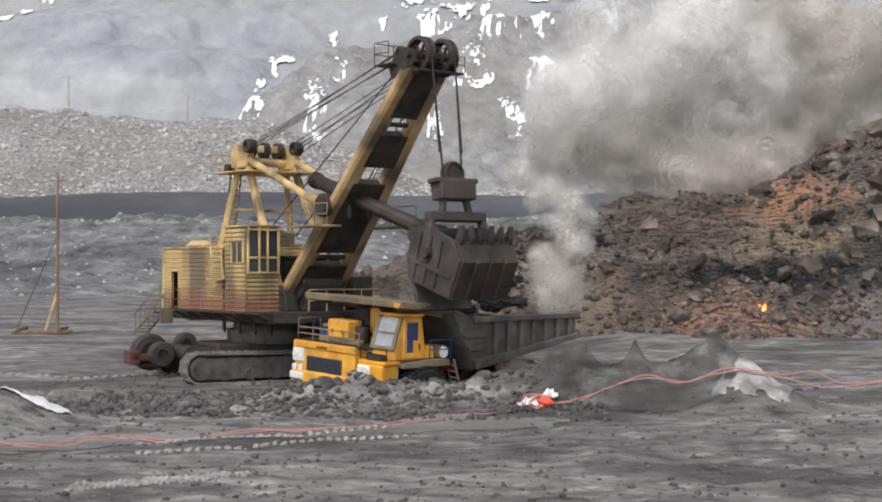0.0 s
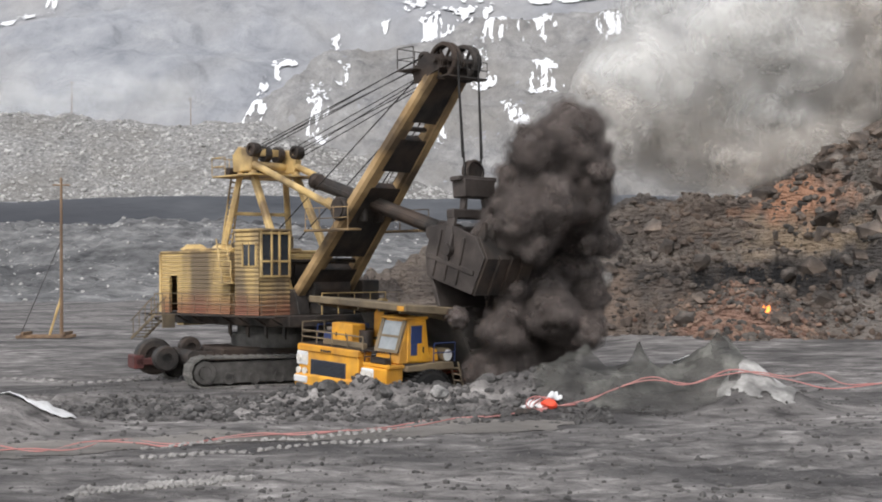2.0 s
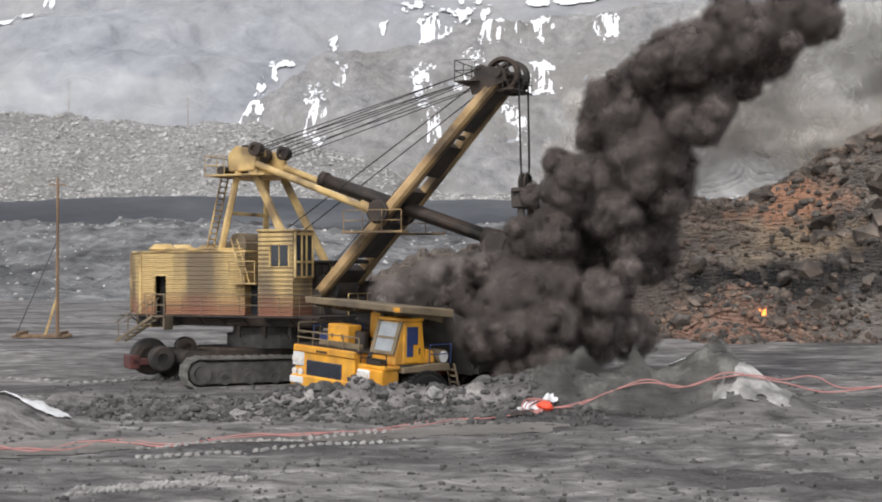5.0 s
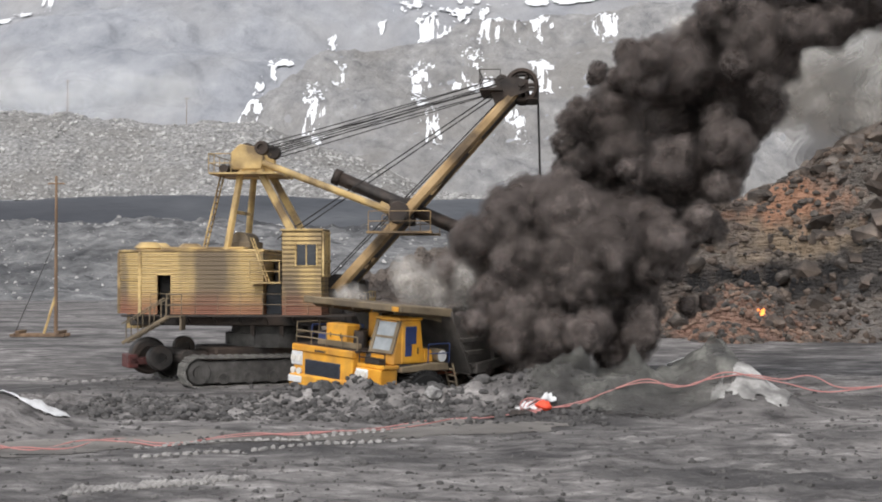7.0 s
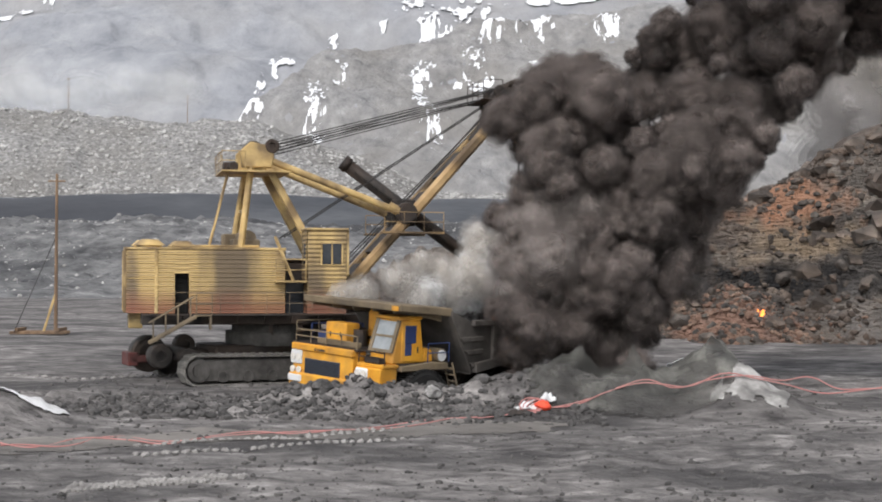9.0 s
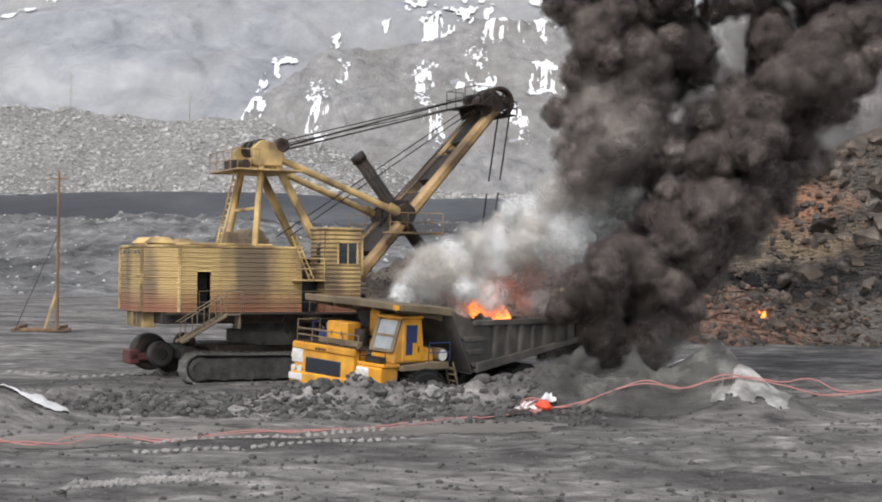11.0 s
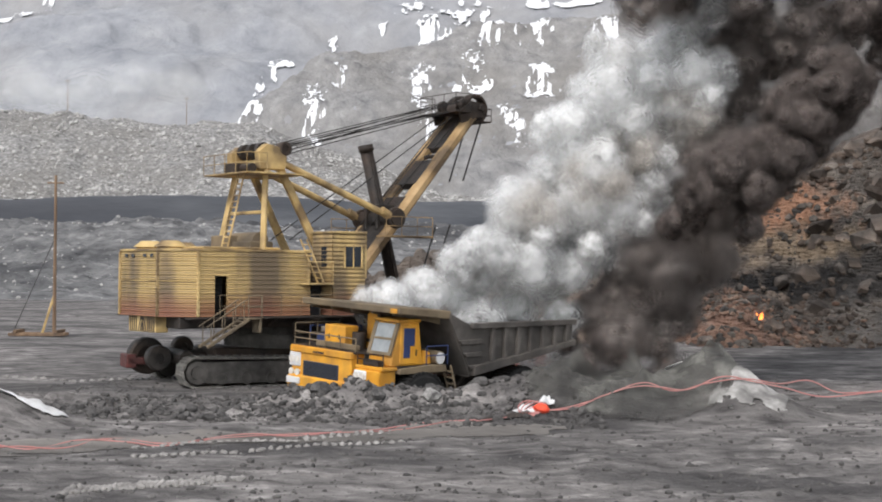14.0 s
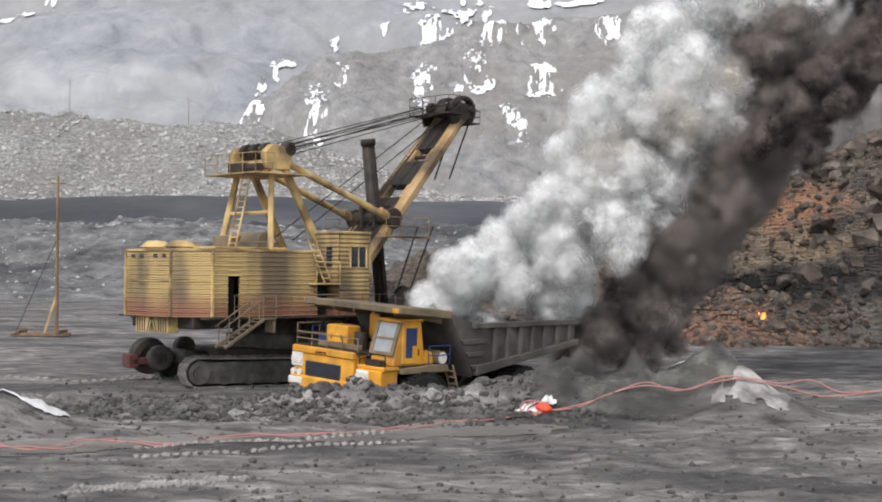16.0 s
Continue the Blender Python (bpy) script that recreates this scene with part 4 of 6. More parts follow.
    box(bm, bx - 1.5, bx - 0.8, -0.6, 0.5, bz - 0.92, bz - 0.45, 0.05)
    rod(bm, (bx - 1.1, -1.6, bz - 0.7), (bx - 1.1, -0.7, bz - 0.7), 0.22, seg=14)
    part("gantry_winch", bm, DARK, up, "small dark winch on the gantry platform")
    bm = B()
    box(bm, bx - 1.7, bx + 1.6, -2.1, 2.1, bz - 1.0, bz - 0.92, 0.01)
    rail(bm, [(bx - 1.7, 2.1, bz - 0.92), (bx - 1.7, -2.1, bz - 0.92), (bx - 0.6, -2.1, bz - 0.92)], 0.9, 0.022)
    part("gantry_platform", bm, YELLOW, up, "railed platform round the gantry top")
    bm = B()
    ladder(bm, (-3.4, -0.9, 6.4), (bx - 1.3, -0.9, bz - 0.9), 0.6, 0.035)
    part("gantry_ladder", bm, YELLOW, up, "steep yellow ladder up the gantry")
    bm = B()
    rod(bm, (-1.6, -1.2, 6.8), (-1.6, 1.2, 6.8), 0.45, seg=20)
    box(bm, -2.3, -1.0, -1.4, 1.4, 6.4, 6.8, 0.05)
    box(bm, -2.6, -1.4, 0.3, 1.9, 6.37, 7.1, 0.05)
    part("roof_gear", bm, CANOPY, up, "dusty winch housing on the roof")
    # hoist machinery in front of the house, between the boom feet
    bm = B()
    rod(bm, (3.2, -1.1, 4.5), (3.2, 1.1, 4.5), 0.7, seg=24)
    box(bm, 2.4, 4.3, -1.0, 1.2, 3.3, 4.1, 0.05)
    box(bm, 3.0, 4.2, 1.6, 2.7, 3.3, 4.9, 0.05)
    for s in (-1, 1):
        prism(bm, [(2.3, 3.3), (3.6, 3.3), (3.2, 4.5), (2.6, 4.5)], s * 1.45 - 0.35, s * 1.45 + 0.35, 0.03)
    part("hoist_drum", bm, DARK, up, "sooty hoist drum between the boom feet")
    bm = B()
    rod(bm, (3.9, 2.75, 3.7), (4.5, 2.75, 3.7), 0.3, seg=16)
    rail(bm, [(4.5, -1.2, 3.3), (4.5, 2.8, 3.3), (2.4, 2.85, 3.3)], 1.0, 0.025)
    part("front_rail", bm, YELLOW, up)
    # saddle block with its railed platform
    sx, sz = 6.2, 8.25
    bm = B()
    rod(bm, (sx, -1.75, sz - 0.1), (sx, 1.75, sz - 0.1), 0.42, seg=18)
    for s in (-1, 1):
        box(bm, sx - 0.55, sx + 0.65, s * 0.5 - 0.12, s * 0.5 + 0.12, sz - 0.7, sz + 0.65, 0.06)
        wheel(bm, (sx, s * 1.5, sz - 0.1), 0.55, 0.35, 22)
    part("saddle_block", bm, DARK, up, "greasy dark saddle block and shipper shaft")
    for s in (-1, 1):
        bm = B()
        box(bm, sx - 1.4, sx + 1.7, s * 1.75, s * 2.5, sz - 1.12, sz - 1.02, 0.01)
        rail(bm, [(sx - 1.3, s * 2.48, sz - 1.02), (sx + 1.65, s * 2.48, sz - 1.02)], 0.95, 0.022)
        part("saddle_platform", bm, BOOMY, up, "railed walkway beside the saddle")
    # suspension ropes: gantry head to boom head
    for s in (-1, 1):
        for k in range(4):
            bm = B()
            y = s * (0.5 + 0.3 * k)
            rod(bm, (bx + 0.8, s * (1.1 + 0.12 * k), bz + 0.5 - 0.16 * k), (tip.x - 0.95, s * (0.75 + 0.06 * k), tip.z + 0.35 - 0.4 * (k % 2)), 0.024, seg=6)
            part("suspension_rope", bm, ROPE, up)
        bm = B()
        rod(bm, (2.6, s * 0.5, 5.0), (tip.x - 0.6, s * 0.5, tip.z - 0.2), 0.03, seg=6)
        part("hoist_rope", bm, ROPE, up)
        bm = B()
        rod(bm, (0.2, s * 0.9, 6.9), (tip.x - 1.4, s * 0.7, tip.z - 0.4), 0.03, seg=6)
        part("guy_rope", bm, ROPE, up)
    # handle, dipper, bail: they move in the deck's space
    bm = B()
    rod(bm, (-4.6, 0, 0), (5.0, 0, 0), 0.34, seg=22)
    rod(bm, (-4.65, 0, 0), (-4.3, 0, 0), 0.4, seg=22)
    rod(bm, (4.3, 0, 0), (5.3, 0, 0), 0.42, 0.5, seg=22)
    for s in (-1, 1):
        box(bm, -3.9, 4.6, s * 0.36 - 0.05, s * 0.36 + 0.05, -0.12, 0.12, 0.01)
    handle = part("dipper_handle", bm, DARK, up, "long round dark dipper handle", True)
    bm = B()
    # dipper: back, two sides, lipped front, in the handle's space
    w = 1.5
    for s in (-1, 1):
        prism(bm, [(5.3, 0.35), (6.1, 0.75), (7.9, 0.6), (8.6, -0.1), (8.3, -1.75), (5.6, -1.75), (5.2, -0.8)], s * w - 0.09, s * w + 0.09, 0.03)
        for q in (5.9, 6.6, 7.3):
            box(bm, q - 0.08, q + 0.08, s * w - 0.17, s * w + 0.17, -1.6, 0.4, 0.02)
        box(bm, 5.4, 8.2, s * w - 0.16, s * w + 0.16, -0.95, -0.75, 0.02)
        beam(bm, (4.6, s * 0.4, -0.2), (5.5, s * 1.2, -1.5), 0.3, 0.3)
    prism(bm, [(5.2, 0.4), (5.4, 0.4), (5.75, -1.7), (5.45, -1.7)], -w, w, 0.02)
    rod(bm, (5.3, -1.6, 0.1), (5.3, 1.6, 0.1), 0.3, seg=14)
    dip = part("dipper", bm, DIPM, up, "heavy worn brown-grey steel dipper")
    # front plate in darker steel: coal dirt, and its shade put into the colour
    bm = B()
    prism(bm, [(7.9, 0.6), (8.05, 0.62), (8.7, -0.1), (8.4, -1.75), (8.22, -1.75), (8.45, -0.1)], -w, w, 0.02)
    for y in (-0.75, 0.0, 0.75):
        prism(bm, [(8.62, 0.05), (8.8, -0.1), (8.52, -1.7), (8.36, -1.7)], y - 0.08, y + 0.08, 0.01)
    part("dipper_front", bm, DARK, dip, "front plate below the teeth, dark with coal and painted shade")
    for i in range(6):
        bm = B()
        y = -1.3 + 0.52 * i
        prism(bm, [(7.75, 0.45), (8.15, 0.3), (8.2, 0.75), (8.05, 1.25), (7.95, 1.25), (7.85, 0.8)], y - 0.1, y + 0.1, 0.02)
        part("tooth", bm, DARK, dip, "blunt dark digging tooth")
    bm = B()
    box(bm, 5.45, 6.75, -1.42, 1.42, -0.1, 0.1, 0.03, Matrix.Translation((5.7, 0, -1.8)) @ Matrix.Rotation(radians(55), 4, "Y") @ Matrix.Translation((-5.45, 0, 0)))
    part("dipper_door", bm, DIPM, dip, "dipper door hanging open")
    bm = B()
    # bail, its pivot at the origin, reaching up along z
    for s in (-1, 1):
        beam(bm, (0, s * 1.75, -0.15), (0, s * 1.35, 1.45), 0.26, 0.42, (1, 0, 0), 0.05)
        beam(bm, (0, s * 0.75, 1.5), (0, s * 0.6, 2.3), 0.24, 0.3, (1, 0, 0), 0.04)
        rod(bm, (0, s * 1.62, 0), (0, s * 1.9, 0), 0.26, seg=12)
    beam(bm, (0, -1.55, 1.5), (0, 1.55, 1.5), 0.42, 0.42, (0, 0, 1), 0.06)
    prism(bm, [(-0.35, 2.2), (0.35, 2.2), (0.4, 3.0), (-0.4, 3.0)], -0.95, 0.95, 0.05)
    box(bm, -0.3, 0.3, -1.15, 1.15, 2.9, 3.1, 0.04)
    bail = part("bail", bm, DIPM, up, "arched steel bail with its rope block")
    bm = B()
    wheel(bm, (0, 0, 0), 0.55, 0.4, 24, 0.1, 0.75)
    bmesh.ops.transform(bm, matrix=Matrix.Translation((0, 0, 3.3)) @ Matrix.Rotation(radians(90), 4, "Z"), verts=bm.verts)
    part("padlock_sheave", bm, DARK, bail)
    for s in (-1, 1):
        bm = B()
        rod(bm, (0, s * 0.5, 3.1), (0, s * 0.62, 7.4), 0.045, seg=8)
        part("hoist_fall", bm, ROPE, bail)
    bm = B()
    for s in (-1, 1):
        rod(bm, (0, s * 0.62, 0.3), (0, s * 0.6, -4.2), 0.045, seg=8)
    fall = part("hoist_fall", bm, ROPE, up)
    return top, up, handle, dip, bail, fall, (sx, sz), tip


SHOVEL, DECK, HANDLE, DIPPER, BAIL, FALL, SADDLE, TIP = build_shovel()
SLEW = [(0, -50.7), (0.5, -50.4), (1.0, -49.5), (1.5, -47.5), (2.0, -45.0), (2.5, -42.3), (3.0, -39.4), (3.5, -36.0), (4.2, -30.5), (5.3, -20.5), (6.5, -9.6), (7, -5.0),
        (7.5, 0.0), (8, 4.8), (8.5, 9.5), (9.2, 15.5), (10.2, 23.0), (11.3, 29.0), (11.8, 31.0), (12.5, 33.0), (13.3, 36.0), (14.5, 39.5), (15.3, 41.5), (16, 43.5)]
# seconds, dip of the handle in degrees, reach in metres
CROWD = [(0, -17, 1.5), (1.0, -17, 1.3), (3.0, -16, 0.6), (4.2, -17, 0.6), (6.5, -21.5, 0.9), (7, -23, 1.0), (8, -31, 1.1), (9, -36, 1.0), (10.3, -45, 1.2), (11.5, -56, 1.5), (12.5, -65, 1.5),
         (13.5, -72, 1.3), (14.5, -78, 1.1), (16, -83, 0.9)]


# ---- the haul truck ----
def build_truck():
    top = thing("haul_truck", TRUCK, "orange-yellow haul truck with a dusty grey dump body", "dump truck")
    bm = B()
    for s in (-1, 1):
        box(bm, -5.0, 5.2, s * 0.85 - 0.2, s * 0.85 + 0.2, 1.5, 2.1, 0.04)
    box(bm, -4.0, -2.2, -1.6, 1.6, 1.1, 1.9, 0.1)
    box(bm, 3.0, 5.2, -1.2, 1.2, 1.4, 2.6, 0.05)
    part("chassis", bm, DARK, top, "dark steel chassis")
    tyre = None
    for x, ys in ((3.4, (-2.55, 2.55)), (-2.6, (-2.7, -1.65, 1.65, 2.7))):
        for y in ys:
            if tyre is None:
                bm = B()
                wheel(bm, (0, 0, 0), 1.32, 0.95, 40, 0.03, 0.5)
                for i in range(40):
                    a = 2 * math.pi * i / 40
                    box(bm, -0.07, 0.07, -0.45, 0.45, 1.27, 1.36, 0, Matrix.Rotation(a, 4, "Y"))
                tyre = finish("wheel", bm, RUBBER, top)
                tagged(tyre, "big black treaded tyre")
                bm = B()
                rod(bm, (0, -0.34, 0), (0, 0.34, 0), 0.6, seg=24)
                rod(bm, (0, -0.42, 0), (0, 0.42, 0), 0.25, seg=16)
                rim = finish("rim", bm, TRUCKY, tyre)
                tyre.matrix_basis = pose(x, y, 1.32)
            else:
                o = new("wheel", tyre.data)
                o.parent, o["label"] = top, "big black treaded tyre"
                o.matrix_basis = pose(x, y, 1.32)
                r = new("rim", rim.data)
                r.parent = o
    # front: bumper, fascia, grille, deck
    bm = B()
    box(bm, 5.2, 5.85, -3.1, 0.95, 1.5, 2.1, 0.08)
    box(bm, 4.9, 5.7, -3.0, 0.9, 2.0, 3.32, 0.06)
    box(bm, 5.5, 5.78, -3.05, 0.95, 3.05, 3.36, 0.05)
    front = part("front_panel", bm, TRUCKY, top, "orange-yellow front panel and bumper")
    bm = B()
    box(bm, 5.68, 5.74, -2.15, 0.15, 2.05, 2.75, 0.02)
    gr = part("grille", bm, GRILLEM, front, "dark blue radiator grille")
    for i in range(12):
        bm = B()
        box(bm, 5.74, 5.76, -2.1, 0.1, 2.09 + 0.054 * i, 2.115 + 0.054 * i, 0.0)
        part("slat", bm, GLASS, gr)
    bm = B()
    for i, k in enumerate((0.0, 0.16, 0.3, 0.44, 0.58)):
        box(bm, 5.78, 5.79, -1.45 + k, -1.33 + k, 3.12, 3.22, 0.0)
    part("nameplate", bm, DARK, front, "row of dark unreadable plate marks")
    bm = B()
    box(bm, 5.6, 5.76, -3.08, -2.35, 2.45, 3.05, 0.04)
    lampbox = part("lamp_panel", bm, WHITEP, front, "dirty white headlight panel")
    for y, z in ((-2.9, 2.75), (-2.55, 2.75), (-2.9, 2.2), (-2.5, 2.2)):
        bm = B()
        rod(bm, (5.72, y, z), (5.8, y, z), 0.15, seg=16)
        part("headlight", bm, LAMPG, lampbox, "round headlight")
    bm = B()
    box(bm, 5.6, 5.9, -3.1, -2.2, 1.7, 2.0, 0.04)
    part("bumper_plate", bm, WHITEP, front, "dirty white plate on the bumper")
    # lower cab front with its own lamps
    bm = B()
    box(bm, 4.7, 5.7, 1.1, 2.62, 1.6, 2.75, 0.06)
    box(bm, 4.7, 5.6, 1.05, 2.7, 2.75, 2.9, 0.03)
    low = part("wing", bm, TRUCKY, top, "orange-yellow wing below the cab")
    bm = B()
    box(bm, 5.66, 5.76, 1.14, 1.9, 1.85, 2.7, 0.05)
    lp = part("lamp_panel", bm, WHITEP, low, "dirty white headlight panel")
    for y, z in ((1.34, 2.45), (1.7, 2.45), (1.34, 2.05), (1.7, 2.05)):
        bm = B()
        rod(bm, (5.74, y, z), (5.81, y, z), 0.16, seg=16)
        part("headlight", bm, LAMPG, lp, "round headlight")
    bm = B()
    box(bm, 2.6, 5.6, -3.15, 1.1, 3.3, 3.38, 0.01)
    box(bm, 1.95, 4.7, 1.0, 2.8, 2.85, 2.93, 0.01)
    part("deck", bm, DARK, top, "grubby dark deck plate")
    bm = B()
    rail(bm, [(5.5, -3.05, 3.38), (5.5, 0.95, 3.38)], 0.55, 0.03)
    rail(bm, [(5.5, -3.05, 3.38), (3.0, -3.05, 3.38)], 0.9, 0.03)
    part("front_rail", bm, CANOPY, top, "thin dirty tube rail on the deck")
    bm = B()
    rail(bm, [(4.6, -3.1, 3.38), (2.4, -3.1, 3.38), (2.4, -2.2, 3.38)], 0.75, 0.04)
    box(bm, 2.9, 4.3, -3.05, -2.3, 3.38, 3.8, 0.04)
    part("side_rail", bm, BLUEP, top, "dark blue tube rails and locker")
    bm = B()
    box(bm, 4.2, 5.0, -1.7, -0.35, 3.38, 4.35, 0.05)
    eb = part("equipment_box", bm, TRUCKY, top, "orange-yellow equipment box on the deck")
    bm = B()
    for y in (-1.35, -0.7):
        box(bm, 4.99, 5.03, y - 0.02, y + 0.02, 3.75, 3.95, 0.0)
    part("latch", bm, DARK, eb)
    bm = B()
    box(bm, 5.0, 5.3, -1.9, 0.7, 3.38, 3.62, 0.04)
    part("step_box", bm, CANOPY, top, "grubby tan step box")
    bm = B()
    rod(bm, (3.6, -1.6, 3.75), (3.6, 0.2, 3.75), 0.36, seg=18)
    rod(bm, (4.4, -0.1, 3.4), (4.4, -0.1, 4.1), 0.3, seg=16)
    part("air_filter", bm, DARK, top, "black cylindrical air filter")
    bm = B()
    box(bm, 3.3, 3.95, -0.15, 0.55, 3.38, 5.0, 0.05)
    part("exhaust_column", bm, TRUCKY, top, "tall orange-yellow column behind the hood")
    bm = B()
    for i in range(6):
        box(bm, 3.4, 4.0, 0.55, 0.75, 3.6 + 0.24 * i, 3.72 + 0.24 * i, 0.01)
    part("louvre", bm, DARK, top)
    # cab
    bm = B()
    y0, y1 = 1.2, 2.62
    prism(bm, [(3.15, 2.9), (5.05, 2.9), (4.98, 3.4), (4.6, 4.75), (3.45, 4.75)], y0, y1, 0.07)
    box(bm, 3.4, 4.75, y0 - 0.06, y1 + 0.06, 4.72, 4.86, 0.05)
    cab = part("cab", bm, TRUCKY, top, "boxy orange-yellow driver's cab")
    bm = B()
    prism(bm, [(4.99, 3.5), (5.04, 3.5), (4.66, 4.66), (4.6, 4.66)], y0 + 0.18, y1 - 0.18)
    part("windscreen", bm, PALEGLASS, cab, "dusty pale raked windscreen")
    bm = B()
    for y in (y0 + 0.08, y1 - 0.08):
        prism(bm, [(5.02, 3.4), (5.1, 3.4), (4.68, 4.72), (4.58, 4.72)], y - 0.09, y + 0.09)
    prism(bm, [(5.02, 3.38), (5.1, 3.38), (5.06, 3.5), (4.98, 3.5)], y0, y1)
    prism(bm, [(4.84, 4.0), (4.9, 4.0), (4.87, 4.09), (4.81, 4.09)], y0, y1)
    part("windscreen_frame", bm, CANOPY, cab, "worn tan windscreen frame")
    bm = B()
    box(bm, 3.6, 4.55, y1 - 0.03, y1 + 0.05, 3.0, 4.62, 0.03)
    door = part("door", bm, TRUCKY, cab)
    bm = B()
    box(bm, 3.75, 4.4, y1 + 0.03, y1 + 0.07, 3.75, 4.5, 0.02)
    box(bm, 4.0, 4.38, y1 + 0.03, y1 + 0.07, 3.25, 3.75, 0.02)
    part("window", bm, BLUEP, door, "dark blue-black door window")
    bm = B()
    box(bm, 3.65, 3.69, y1 + 0.05, y1 + 0.1, 3.35, 3.6, 0.0)
    part("handle", bm, DARK, door)
    bm = B()
    box(bm, 5.1, 5.5, y0 + 0.2, y1 - 0.3, 2.9, 3.15, 0.04)
    rail(bm, [(5.5, 1.1, 2.9), (5.5, 2.66, 2.9)], 0.5, 0.025)
    part("cab_step", bm, DARK, top, "black step and rail before the cab")
    # fender, air tank and ladder behind the cab
    bm = B()
    prism(bm, [(1.9, 2.6), (4.7, 2.6), (4.7, 2.85), (2.9, 2.95), (2.0, 2.9)], 1.5, 2.85, 0.04)
    part("fender", bm, CANOPY, top, "dusty front fender")
    bm = B()
    rod(bm, (2.35, 1.5, 3.2), (2.35, 2.8, 3.2), 0.3, seg=20)
    part("air_tank", bm, CANOPY, top, "round dusty air tank")
    bm = B()
    rod(bm, (2.35, 2.76, 3.2), (2.35, 2.84, 3.2), 0.24, seg=20)
    part("tank_cap", bm, WHITEP, top)
    bm = B()
    prism(bm, [(2.65, 2.95), (3.2, 2.95), (3.2, 3.55), (2.75, 3.45)], 1.6, 2.6, 0.04)
    part("locker", bm, TRUCKY, top, "small orange-yellow locker")
    bm = B()
    rail(bm, [(1.95, 2.84, 2.93), (3.2, 2.84, 2.93)], 0.8, 0.025)
    part("fender_rail", bm, BLUEP, top)
    bm = B()
    ladder(bm, (1.4, 2.95, 1.0), (1.95, 2.8, 2.9), 0.5, 0.035)
    part("ladder", bm, CANOPY, top, "dusty steel access ladder")
    # dump body
    bm = B()
    fl, w = 0.14, 3.1
    prism(bm, [(0.6, 2.5), (0.9, 2.35), (-5.9, 3.55), (-5.9, 3.75)], -w, w, 0.02)
    prism(bm, [(0.6, 2.4), (0.85, 2.4), (2.3, 5.05), (2.0, 5.05)], -w, w, 0.02)
    for s in (-1, 1):
        prism(bm, [(0.75, 2.4), (-5.9, 3.55), (-5.9, 4.65), (1.0, 4.62), (2.2, 5.1), (2.15, 4.75)], s * w - 0.08, s * w + 0.08, 0.02)
    body = part("dump_body", bm, BODYM, top, "dusty dark grey ribbed steel dump body")
    for s in (-1, 1):
        for i in range(7):
            bm = B()
            x = -5.35 + 0.83 * i
            zf = 3.55 - 0.173 * (x + 5.9)
            prism(bm, [(x - 0.09, zf + 0.05), (x + 0.09, zf + 0.02), (x + 0.13, 4.55), (x - 0.13, 4.55)], s * (w + 0.08), s * (w + 0.26), 0.02)
            part("rib", bm, BODYM, body)
        bm = B()
        prism(bm, [(1.0, 4.45), (-5.95, 4.48), (-5.95, 4.72), (1.0, 4.7)], s * (w + 0.06), s * (w + 0.3), 0.03)
        prism(bm, [(0.8, 2.42), (-5.95, 3.55), (-5.95, 3.8), (0.8, 2.85)], s * (w + 0.06), s * (w + 0.3), 0.03)
        part("rim_rail", bm, BODYM, body, "heavy top and bottom body rails")
        for k in (0, 1, 2):
            bm = B()
            z = 2.7 + 0.55 * k
            prism(bm, [(0.3, z), (0.95 + 0.3 * k, z - 0.02), (1.1 + 0.3 * k, z + 0.16), (0.3, z + 0.2)], s * (w + 0.06), s * (w + 0.22), 0.02)
            part("rib", bm, BODYM, body)
    bm = B()
    prism(bm, [(2.05, 4.85), (5.1, 5.12), (5.15, 5.42), (2.1, 5.22)], -3.15, 3.1, 0.04)
    for i in range(5):
        y = -2.7 + 1.3 * i
        prism(bm, [(2.2, 4.6), (2.6, 4.7), (4.9, 5.02), (4.9, 5.1), (2.2, 4.9)], y - 0.06, y + 0.06)
    can = part("canopy", bm, CANOPY, top, "dusty tan canopy plate over the cab and hood")
    bm = B()
    box(bm, 5.14, 5.17, 2.6, 3.0, 5.14, 5.34, 0.01)
    part("marker", bm, TRUCKY, can)
    for s in (-1, 1):
        bm = B()
        rod(bm, (0.2, s * 1.6, 1.8), (-1.2, s * 1.6, 3.0), 0.2, 0.15, seg=12)
        part("hoist_ram", bm, DARK, top)
    return top


build_truck()


# ---- smoke ----
def sight(px, py, y):
    return Vector(((px - 784) / 2413 * y, y, 5.4 + (480 - py) / 2413 * y))


